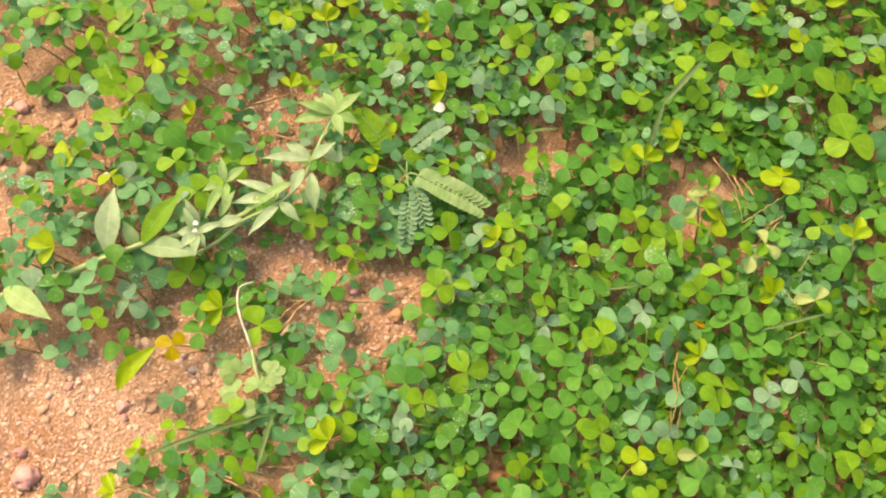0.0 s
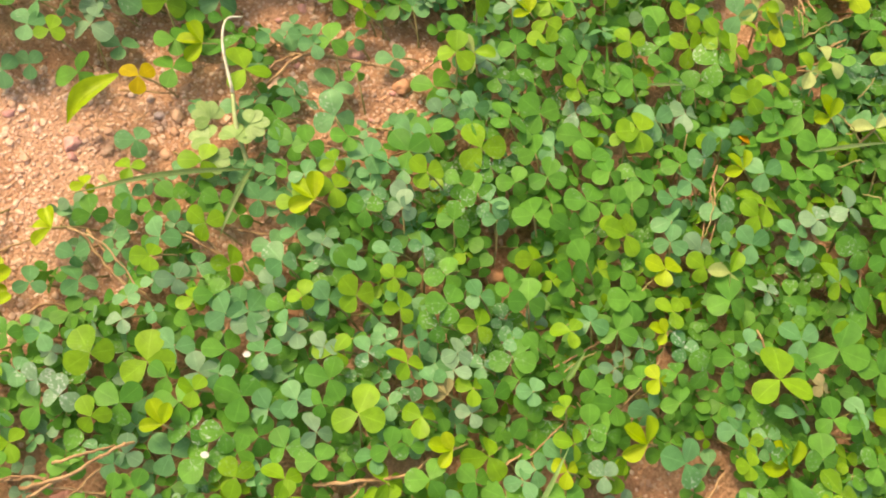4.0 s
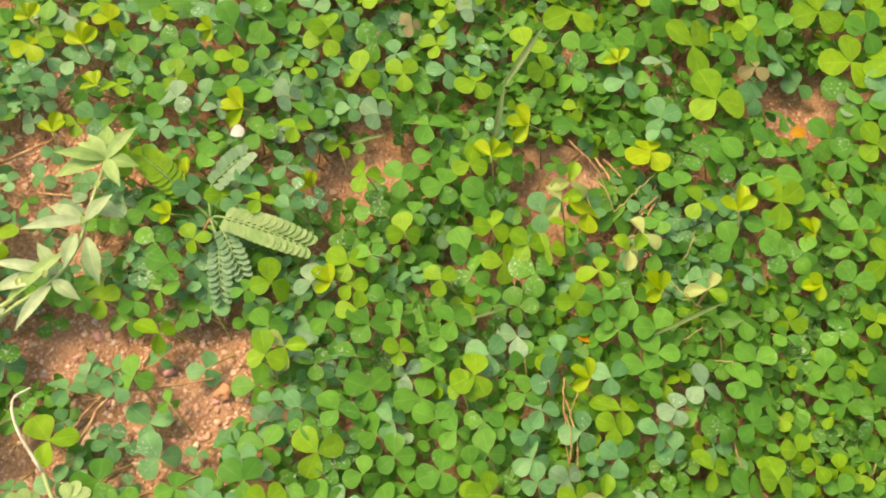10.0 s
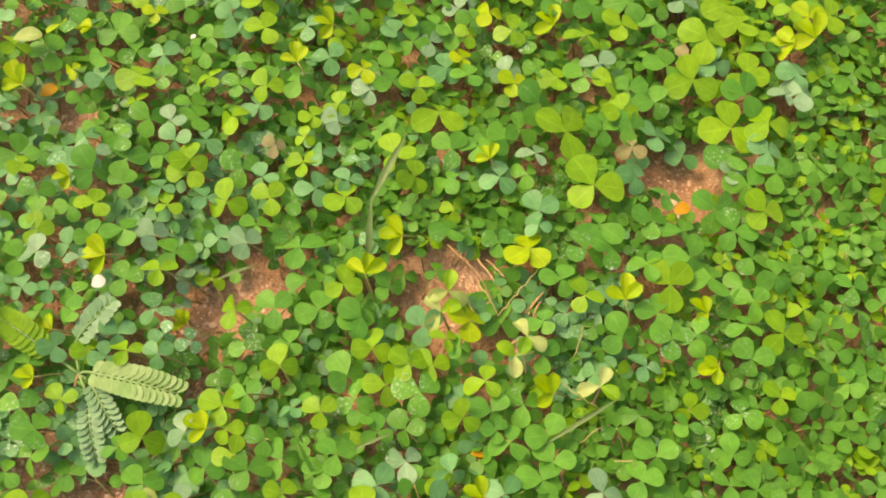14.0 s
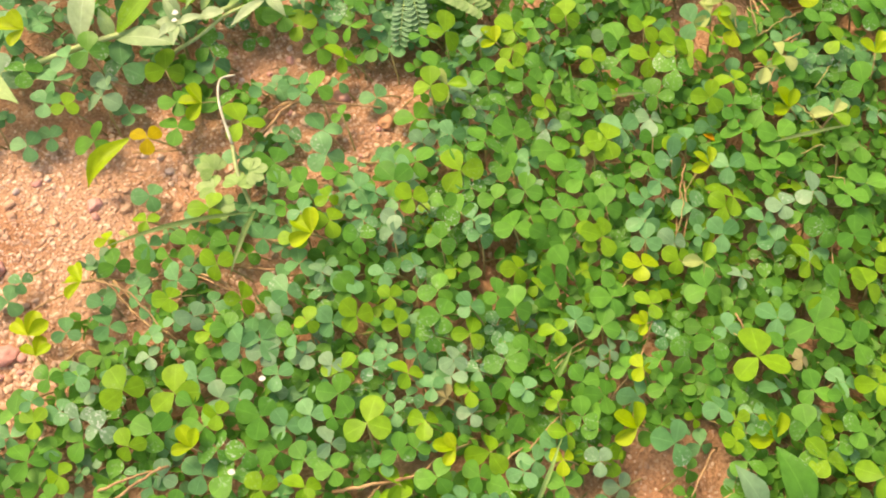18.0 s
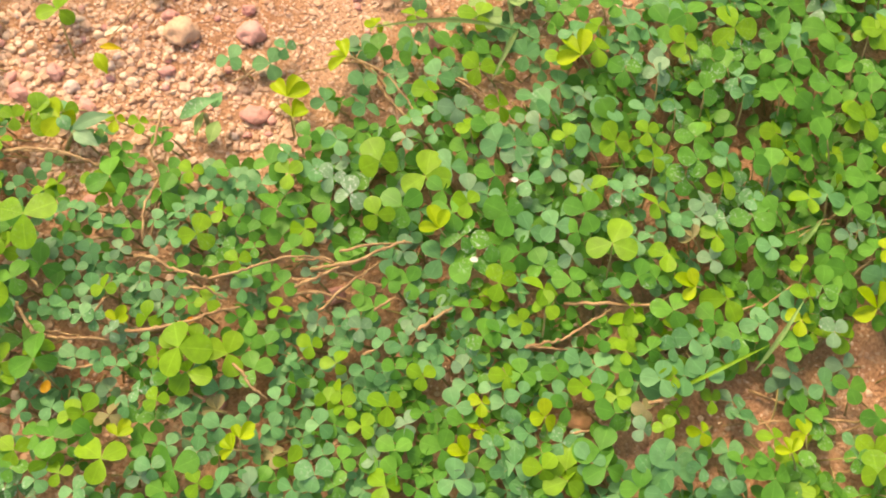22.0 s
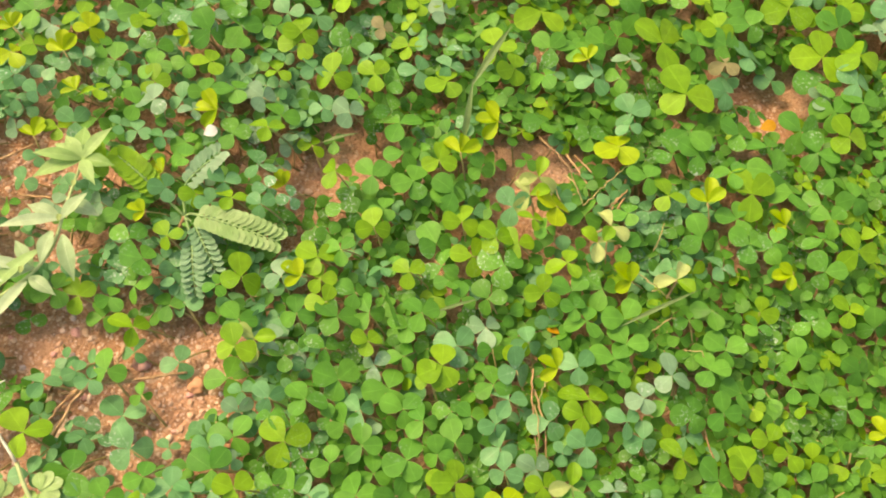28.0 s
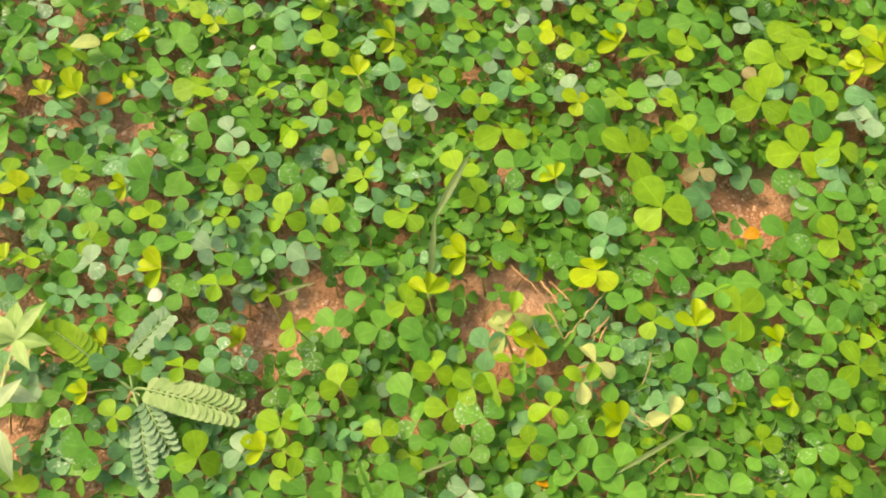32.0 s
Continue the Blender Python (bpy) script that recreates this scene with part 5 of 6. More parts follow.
for line in RUNNERS_MIDDLE + RUNNERS_WEST + RUNNERS_SOUTH:
    for (x0, y0, z0), (x1, y1, z1) in zip(line, line[1:]):
        for k in range(9):
            claim((x0 + (x1 - x0) * k / 8) / 1000, (y0 + (y1 - y0) * k / 8) / 1000, 0.003)

tries = 0
while tries < 130000:
    tries += 1
    x, y = rng.uniform(-0.42, 0.44), rng.uniform(-0.45, 0.46)
    if rng.random() > thin(x, y) or bareness(x, y) and (rng.random() > 0.03 or inside(x * 1000, y * 1000, BARE_MAIN)):
        continue
    known = mapped(x, y)
    low = known or rng.random() < 0.55
    s = (rng.uniform(0.0048, 0.0070) if low else rng.uniform(0.0064, 0.0088)) * small(x, y)
    room = s * (0.5 if known else 0.42 if low else 0.92)
    if not free_of(x, y, room):
        continue
    claim(x, y, room)
    z = rng.uniform(0.0095, 0.0145) if low else rng.uniform(0.014, 0.0185)
    if any(inside(x * 1000, y * 1000, p) for p in SPARSE):
        z *= 0.6
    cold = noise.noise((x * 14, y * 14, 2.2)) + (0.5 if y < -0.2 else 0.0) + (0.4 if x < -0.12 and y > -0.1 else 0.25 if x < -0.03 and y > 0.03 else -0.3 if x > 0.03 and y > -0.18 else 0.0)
    pick = rng.random()
    if cold > 0.2 and pick < 0.6:
        m = 4
    else:
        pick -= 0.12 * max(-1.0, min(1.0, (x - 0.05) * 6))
        # filler leans to deep green: the shade of the gaps put into leaf colour
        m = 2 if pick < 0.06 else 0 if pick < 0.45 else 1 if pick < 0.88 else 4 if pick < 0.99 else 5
        if rng.random() < 0.012 and not low:
            m = 3
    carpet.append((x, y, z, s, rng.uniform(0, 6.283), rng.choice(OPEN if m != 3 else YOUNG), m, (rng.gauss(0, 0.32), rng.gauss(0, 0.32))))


# the patch thins out raggedly beyond
for _ in range(22000):
    a, r = rng.uniform(0, 6.283), rng.uniform(0.30, 1.0)
    x, y = r * math.cos(a), r * math.sin(a)
    edge = 0.66 + 0.22 * noise.noise((x * 4, y * 4, 5.5)) + 0.1 * noise.noise((x * 13, y * 13, 2.5))
    if (abs(x) < 0.41 and abs(y) < 0.44) or r > edge or rng.random() > min(1.0, (edge - r) * 8) or not free_of(x, y, 0.005):
        continue
    claim(x, y, 0.005)
    carpet.append((x, y, rng.uniform(0.010, 0.018), rng.uniform(0.0064, 0.0094), rng.uniform(0, 6.283), rng.choice(OPEN), rng.choice((0, 0, 1, 4, 2)), (rng.gauss(0, 0.3), rng.gauss(0, 0.3))))


def build_carpet():
    verts, faces, uvs, index, base = [], [], [], [], 0
    sv, sf, si, sbase = [], [], [], 0
    for x, y, z, s, turn, shape, m, tilt in carpet:
        g = height(x, y)
        mat = Matrix.Translation((x, y, g + z)) @ Matrix.Rotation(turn, 4, "Z") @ Matrix.Rotation(tilt[0], 4, "X") @ Matrix.Rotation(tilt[1], 4, "Y") @ Matrix.Scale(s, 4)
        a = np.array(mat)
        for v, f, uv in PLAIN[shape]:
            verts.append(v @ a[:3, :3].T + a[:3, 3])
            uvs.append(uv)
            faces.extend([tuple(i + base for i in q) for q in f])
            index.extend([m] * len(f))
            base += len(v)
        c, d = math.cos(turn), math.sin(turn)
        tv, tf = tube([(x + 0.010 * c, y + 0.010 * d, g - 0.002), (x + 0.004 * c, y + 0.004 * d, g + z * 0.6), (x, y, g + z)], 0.00045, 0.00032, 3)
        sv.extend(tv)
        sf.extend([tuple(i + sbase for i in q) for q in tf])
        sbase += len(tv)
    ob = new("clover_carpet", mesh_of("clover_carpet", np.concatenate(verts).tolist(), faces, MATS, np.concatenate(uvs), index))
    tagged(ob, "dense low carpet of small three-part green clover leaves", "clover", kind="stuff")
    part("stalks", mesh_of("stalks", sv, sf, [M_STALK]), ob)["kind"] = "stuff"


build_carpet()

# ---- stones and gravel ----
def stone_mesh(r, seed, flat=0.62, rough=0.6):
    bm = bmesh.new()
    bmesh.ops.create_icosphere(bm, subdivisions=3 if r > 0.003 else 2, radius=1.0)
    rnd = random.Random(seed)
    ax, ay, o = rnd.uniform(0.8, 1.2), rnd.uniform(0.7, 1.0), rnd.uniform(0, 50)
    cuts = [(Vector((rnd.gauss(0, 1), rnd.gauss(0, 1), rnd.gauss(0.2, 0.7))).normalized(), rnd.uniform(0.55, 0.88)) for _ in range(8)]
    for v in bm.verts:
        d = v.co.normalized()
        k = min([1.1, 1.0 + rough * noise.noise(d * 1.3 + Vector((o, 0, 0)))] + [c / max(0.05, d.dot(a)) for a, c in cuts]) + 0.38 * rough * noise.noise(d * 2.6 + Vector((0, o, 0))) + 0.12 * rough * noise.noise(d * 7.0 + Vector((0, 0, o)))
        v.co = Vector((d.x * ax, d.y * ay, d.z * flat)) * k * r
    me = bpy.data.meshes.new("stone")
    bm.to_mesh(me)
    bm.free()
    me.polygons.foreach_set("use_smooth", np.ones(len(me.polygons), dtype=bool))
    return me


def stone(x, y, r, mat, seed, label, name="stone"):
    me = stone_mesh(r * 1.08, seed)
    me.materials.append(mat)
    ob = new(name, me)
    ob.matrix_basis = Matrix.Translation((x, y, height(x, y) + r * 0.22)) @ Matrix.Rotation(seed * 1.7, 4, "Z")
    return tagged(ob, label, name, name + "s on the bare soil")


STONES_PINK = [(-152, -149, 6.3), (-158, -141, 3.2), (-181, -159, 3.2), (-131, -178, 5.0), (-222, -221, 4.4), (-208, -215, 3.6), (-49, -34, 3.9), (-126, -111, 3.6),
               (-86, -275, 5.0), (-163, -237, 3.4), (-70, -222, 4.6), (-90, -114, 4.2), (57, -213, 4.8), (-226, 6, 4.2), (-169, -180, 3.6), (-182, -160, 2.6), (-210, -215, 3.8), (-203, -202, 3.4), (-201, -212, 3.0), (-185, -207, 3.6), (-216, -211, 2.6), (-185, -193, 2.2)]
STONES_BUFF = [(-174, -163, 7.6), (-184, -207, 2.7), (-216, -198, 2.4), (-195, -182, 2.4), (-98, -85, 3.4), (-154, -126, 2.6), (-137, -123, 2.0), (-91, -112, 4.0), (84, 47, 2.2), (-210, -23, 5.6), (-202, 35, 4.8),
               (-217, 13, 3.7), (-203, -6, 3.6), (-222, -8, 3.4), (-157, -122, 2.7), (-114, -108, 2.8), (-95, -101, 2.4), (-96, -92, 2.0), (-179, -194, 2.4)]
STONES_PALE = [(-217, -197, 2.4), (-222, -202, 2.2), (-199, -180, 2.3), (-208, -179, 2.0), (-193, -173, 2.0), (-175, -181, 1.8), (-69, -62, 7.2), (-84, -54, 2.2), (-60, -50, 2.4), (-163, -246, 2.6), (-34, -60, 1.8)]
STONES_RUST = [(-28, -40, 4.2), (-186, -248, 5.2), (32, -95, 4.6), (26, -219, 4.8), (-17, 175, 5.5), (-125, 143, 4.7), (-128, -225, 2.8)]
STONES_GREY = [(-195, -203, 3.5), (-201, -213, 2.9), (-76, -34, 2.2), (-104, -88, 2.0)]
for many, mat, words in ((STONES_PINK, M_PINK, "rounded dusty pink stone"), (STONES_BUFF, M_BUFF, "rough buff-brown stone"), (STONES_PALE, M_PALE_STONE, "flat pale beige stone"), (STONES_RUST, M_RUST, "rust-red earthy stone"), (STONES_GREY, M_GREY, "small grey-mauve pebble")):
    for i, (px, py, r) in enumerate(many):
        stone(px / 1000, py / 1000, r / 1000, mat, i + 3, words + (" half sunk in the reddish soil" if r > 3.5 else " lying among gravel"), "stone" if r > 2.5 else "pebble")

# loose pebbles of the open patch
peb = random.Random(5)
n_peb = 0
while n_peb < 84:
    x, y = peb.uniform(-0.27, -0.08), peb.uniform(-0.24, -0.06)
    if n_peb >= 60:
        x, y = peb.uniform(-0.11, -0.01), peb.uniform(-0.07, -0.01)
    if not any(inside(x * 1000, y * 1000, p) for p in (BARE_MAIN, BARE_SMALL[0], BARE_SMALL[1], BARE_SMALL[3])):
        continue
    m = peb.choice((M_BUFF, M_BUFF, M_PINK, M_GREY))
    stone(x, y, peb.uniform(0.0011, 0.0021) * (1.25 if y < -0.18 else 1.0), m, n_peb + 40, {M_BUFF: "small buff-brown pebble lying on gritty soil", M_PINK: "small dusty pink pebble lying on gritty soil", M_GREY: "small grey pebble lying on gritty soil"}[m], "pebble")
    n_peb += 1

# coarse pebbles packed at the south-west of the open patch
PEBBLE_SHAPES = [stone_mesh(0.001, k + 300, 0.7, 0.7) for k in range(12)]
PEBBLE_LOOKS = [(M_BUFF, "rough buff-brown pebble in coarse gravel"), (M_GRIT, "reddish-brown pebble in coarse gravel"), (M_PALE_STONE, "pale beige pebble in coarse gravel"), (M_PINK, "dusty pink pebble in coarse gravel")]
pebble_meshes = {}
n_peb = 0
while n_peb < 230:
    x, y = peb.uniform(-0.245, -0.12), peb.uniform(-0.25, -0.155)
    if not inside(x * 1000, y * 1000, BARE_MAIN) or peb.random() < (y + 0.235) * 11:
        continue
    k, m = peb.randrange(12), peb.choice((0, 0, 1, 1, 1, 2, 3))
    if (k, m) not in pebble_meshes:
        pebble_meshes[k, m] = PEBBLE_SHAPES[k].copy()
        pebble_meshes[k, m].materials.append(PEBBLE_LOOKS[m][0])
    r = peb.uniform(1.0, 2.3)
    ob = new("pebble", pebble_meshes[k, m])
    ob.matrix_basis = Matrix.Translation((x, y, height(x, y) + r * 0.0003)) @ Matrix.Rotation(peb.uniform(0, 6.3), 4, "Z") @ Matrix.Scale(r, 4)
    tagged(ob, PEBBLE_LOOKS[m][1], "pebble", "coarse pebbles on the bare soil")
    n_peb += 1

# coarser rubble at the west edge
n_peb = 0
while n_peb < 34:
    x, y = peb.uniform(-0.25, -0.185), peb.uniform(-0.06, 0.05)
    if not inside(x * 1000, y * 1000, BARE_EDGE[0]):
        continue
    m = peb.choice((M_BUFF, M_BUFF, M_PINK, M_GREY))
    stone(x, y, peb.uniform(0.0016, 0.0036), m, n_peb + 140, {M_BUFF: "rough buff-brown stone among rubble and clover", M_PINK: "dusty pink stone among rubble and clover", M_GREY: "grey-mauve stone among rubble and clover"}[m])
    n_peb += 1


def build_gravel():
    bm = bmesh.new()
    bmesh.ops.create_cube(bm, size=1.6)
    bmesh.ops.subdivide_edges(bm, edges=bm.edges[:], cuts=1, use_grid_fill=True, smooth=0.5)
    bmesh.ops.triangulate(bm, faces=bm.faces[:])
    base_v = np.array([v.co[:] for v in bm.verts])
    base_f = [tuple(v.index for v in f.verts) for f in bm.faces]
    bm.free()
    rnd, nr = random.Random(8), np.random.RandomState(4)
    verts, faces, k = [], [], 0
    count = 0
    while count < 32000:
        x, y = rnd.uniform(-0.36, 0.30), rnd.uniform(-0.34, 0.26)
        bare = any(inside(x * 1000, y * 1000, p) for p in BARE + SPARSE) and (x < 0.0 or rnd.random() < 0.25)
        if not bare and rnd.random() > (0.25 if x < -0.1 else 0.06):
            continue
        r = min(0.0019, 0.00030 * math.exp(abs(rnd.gauss(0, 0.52))) * (1.4 if y < -0.17 and x < -0.1 else 1.0 if inside(x * 1000, y * 1000, BARE_MAIN) else 0.85 if bare else 0.8))
        v = base_v * (1 + nr.uniform(-0.22, 0.22, (len(base_v), 1))) * (r * rnd.uniform(0.8, 1.25), r * rnd.uniform(0.7, 1.1), r * rnd.uniform(0.5, 0.8))
        c, d = math.cos(count), math.sin(count)
        v = v @ np.array([[c, d, 0], [-d, c, 0], [0, 0, 1]]) + (x, y, height(x, y) + r * 0.05)
        verts.append(v)
        faces.extend([(a + k, b + k, e + k) for a, b, e in base_f])
        k += len(v)
        count += 1
    ob = new("gravel", mesh_of("gravel", np.concatenate(verts).tolist(), faces, [M_GRIT], smooth=False))
    tagged(ob, "fine reddish-brown and buff gravel strewn over bare soil", "gravel", kind="stuff")


build_gravel()

# ---- creeping runners ----
def runner(points, i, thick=1.0, mat=M_RUNNER, label="thin tan woody runner creeping between clover leaves"):
    line = bent([(x / 1000, y / 1000, z / 1000 + 0.001 + height(x / 1000, y / 1000) - (0.0 if 0 < k < len(points) - 1 else 0.002)) for k, (x, y, z) in enumerate(points)], 6, 0.00035, i)
    ob = new("runner_stem", mesh_of("runner_stem", *tube(line, 0.00066 * thick, 0.00045 * thick, 6), [mat]))
    tagged(ob, label, "plant stem", "creeping runners")
    for k in range(2, len(line) - 1, 4):
        bm = bmesh.new()
        bmesh.ops.create_icosphere(bm, subdivisions=1, radius=0.00085 * thick)
        me = bpy.data.meshes.new("node")
        bm.to_mesh(me)
        bm.free()
        me.materials.append(mat)
        part("node", me, ob).location = line[k]


for i, r in enumerate(RUNNERS):
    runner(r, i, 0.6 if r in RUNNERS_EAST + RUNNERS_OPEN + RUNNERS_EDGE else 0.8 if i % 3 else 1.0)
for i, r in enumerate(TWIGS_EAST):
    runner([(x, y, z - 4) for x, y, z in r], i + 300, 0.42, M_STALK, "thin pale green twig threading through clover leaves")


# ---- the other plants ----
def lance(a, b, width, mat, parent, arch=0.15, fold=0.25, name="leaf", blunt=0.3, label="", seed=1, rows=10):
    """A leaf blade from a to b (metres), gently arched, as a part."""
    a, b = Vector(a), Vector(b)
    L = (b - a).length
    v, f, uv = leaf_shape(L, width, rows, 5, fold, 0.0, 0.0, blunt, 0.03, seed)
    v[:, 2] += arch * L * np.sin(np.pi * np.clip(v[:, 1] / L, 0, 1))
    ob = part(name, mesh_of(name, v, f, [mat], uv), parent, label)
    y = (b - a).normalized()
    x = y.cross(Vector((0, 0, 1))).normalized()
    ob.matrix_basis = Matrix.Translation(a) @ Matrix((x, y, x.cross(y))).transposed().to_4x4()
    return ob


def mm(x, y, z):
    return Vector((x / 1000, y / 1000, z / 1000))


def mimosa():
    root = tagged(new("mimosa_plant"), "small sensitive plant with feathery pinnate leaves among clover", "mimosa plant")
    crown = mm(-41, 20, 17)
    part("stem", mesh_of("stem", *tube(bent([mm(-46, 14, -3), mm(-44, 17, 9), crown], 5), 0.0012, 0.0009, 6), [M_RUNNER]), root, "reddish-tan stem")
    v, f, uv = leaf_shape(0.0064, 0.0040, 5, 3, 0.1, 0.05, 0.0, 0.6, 0.0, 3)
    lm = mesh_of("leaflet", v, f, [M_FERN], uv)
    ym = mesh_of("leaflet", v, f, [M_LIME], uv)
    dm = mesh_of("leaflet", v, f, [M_PALE], uv)
    # base, tip, leaflet pairs, scale, material
    arms = [(mm(-37, 20, 20), mm(-4, 11, 24), 14, 0.92, lm), (mm(-43, 31, 19), mm(-31, 45, 24), 8, 0.75, dm), (mm(-51, 27, 19), mm(-68, 38, 25), 10, 0.85, ym), (mm(-37, 17, 17), mm(-26, 0, 15), 9, 0.66, dm), (mm(-37, 11, 17), mm(-32, -10, 14), 10, 0.66, dm)]
    for base, tip, pairs, s, me in arms:
        line = bent([crown, base, base.lerp(tip, 0.5) + Vector((0, 0, 0.002)), tip], 5)
        pinna = part("pinna", mesh_of("pinna", *tube(line, 0.0006, 0.0003, 4), [M_FERN]), root)
        ahead = (tip - base).normalized()
        heading = math.atan2(ahead.y, ahead.x) - math.pi / 2
        for k in range(pairs):
            t = (k + 0.6) / pairs
            at = base.lerp(tip, t) + Vector((0, 0, 0.002 * 4 * t * (1 - t)))
            for side in (1, -1):
                ob = part("leaflet", me, pinna)
                size = s * (0.75 + 0.45 * math.sin(math.pi * min(1, t * 0.8 + 0.1)))
                ob.matrix_basis = Matrix.Translation(at) @ Matrix.Rotation(heading - side * radians(58), 4, "Z") @ Matrix.Rotation(radians(8 * side), 4, "Y") @ Matrix.Rotation(radians(14), 4, "X") @ Matrix.Scale(size, 4)


mimosa()


def lance_weed():
    root = tagged(new("lance_leaved_weed"), "pale grey-green weed with narrow lance-shaped leaves on a bent stem", "weed")
    line = bent([mm(-123, -46, -2), mm(-120, -42, 8), mm(-110, -35, 16), mm(-102, -24, 20), mm(-94, -17, 22), mm(-87, -9, 23), mm(-83, 1, 24), mm(-82, 11, 25), mm(-81, 22, 26), mm(-79, 33, 28)], 5)
    part("stem", mesh_of("stem", *tube(line, 0.0009, 0.0006, 6), [M_SHOOT]), root, "yellowish green stem")
    upper = [(-79, 33, -96, 32), (-79, 33, -87, 42), (-79, 33, -82, 48), (-79, 33, -70, 46), (-79, 33, -67, 32), (-79, 33, -96, 25), (-79, 33, -71, 22), (-79, 33, -90, 38)]
    middle = [(-82, 10, -102, 3), (-84, 5, -85, -8), (-80, 4, -73, -12), (-82, 10, -74, 20), (-82, 10, -95, 14), (-82, 17, -70, 14)]
    lower = [(-88, -9, -110, -9), (-88, -9, -97, 1), (-88, -9, -110, -18), (-89, -14, -96, -32), (-89, -12, -78, -18), (-102, -24, -112, -30)]
    for k, (tier, w, mat, z) in enumerate(((upper, 0.0056, M_SPRAY, 29), (middle, 0.0054, M_WEED, 26), (lower, 0.0050, M_WEED, 23))):
        for i, (x0, y0, x1, y1) in enumerate(tier):
            lance(mm(x0, y0, z), mm(x1, y1, z + 3 - i % 3 * 3), w * (1.0 + 0.12 * (i % 3 - 1)), mat, root, 0.10, 0.3, seed=i + 9 * k)
    v, f, uv = leaf_shape(0.003, 0.002, 4, 3, 0.6, 0.0, 0.0, 0.6, 0.0, 2)
    for x, y in ((-82, 8), (-80, 22), (-90, -13), (-76, 29), (-98, -17)):
        part("bud", mesh_of("bud", v, f, [M_CREAM], uv), root, "tiny cream bud").location = mm(x, y, 28)


def side_shoot(x, y, z, tips, label, mat):
    """A young shoot: a star of narrow leaves on a short stem."""
    root = tagged(new("weed_shoot"), label, "weed shoot")
    part("stem", mesh_of("stem", *tube(bent([mm(x + 5, y - 6, -2), mm(x + 2, y - 2, z * 0.6), mm(x, y, z)], 4), 0.0009, 0.0007, 5), [M_STALK]), root)
    for i, (x1, y1) in enumerate(tips):
        lance(mm(x, y, z), mm(x1, y1, z + 3 - i % 2 * 3), 0.0038 + 0.0006 * (i % 3), mat, root, 0.12, 0.3, seed=i + 140)


side_shoot(-115, -10, 22, [(-120, 0), (-109, 0), (-110, -21), (-123, -17), (-116, -30)], "young yellowish-green weed shoot with narrow leaves", M_SPRAY)
side_shoot(-118, -36, 22, [(-127, -27), (-112, -41), (-121, -45), (-109, -28), (-114, -47), (-126, -38)], "pale grey-green weed shoot with narrow leaves", M_WEED)


lance_weed()


def broad_weed():
    root = tagged(new("broad_leaved_weed"), "sprawling weed with glossy broad leaves on a pale thick stem", "weed")
    part("stem", mesh_of("stem", *tube(bent([mm(-200, -88, -1), mm(-190, -80, 4), mm(-174, -72, 12), mm(-163, -65, 15), mm(-152, -56, 17), mm(-142, -48, 18), mm(-131, -41, 19), mm(-119, -33, 19), mm(-105, -23, 20), mm(-99, -17, 20)], 5), 0.0015, 0.0010, 7), [M_SHOOT]), root, "pale green stem")
    blades = [(-151, -55, -157, -28, 10.5, 27, M_WEED), (-139, -46, -129, -22, 9.5, 27, M_LIME), (-140, -47, -112, -45, 9.5, 24, M_WEED), (-186, -81, -159, -89, 10, 24, M_SPRAY),
              (-119, -32, -127, -24, 5, 26, M_WEED), (-112, -25, -108, -14, 4.5, 27, M_SPRAY), (-103, -20, -84, -1, 5, 27, M_SPRAY), (-141, -48, -149, -40, 6, 24, M_SPRAY)]
    for i, (x0, y0, x1, y1, w, z, mat) in enumerate(blades):
        lance(mm(x0, y0, z - 7), mm(x1, y1, z), w / 1000, mat, root, 0.1, 0.2, blunt=0.3, seed=i + 30)


broad_weed()


def star_seedling():
    root = tagged(new("star_seedling"), "lime-green seedling with four pointed leaves in a star", "seedling")
    part("stem", mesh_of("stem", *tube(bent([mm(20, 186, -2), mm(19, 188, 15), mm(19, 188, 31)], 4), 0.0011, 0.0009, 5), [M_STALK]), root)
    for i, (x1, y1, w) in enumerate([(1, 187, 7.5), (35, 194, 7), (19, 205, 7.5), (17, 177, 6.5)]):
        lance(mm(19, 188, 31), mm(x1, y1, 35), w / 1000, M_FRESH, root, 0.12, 0.3, seed=i + 60)


star_seedling()


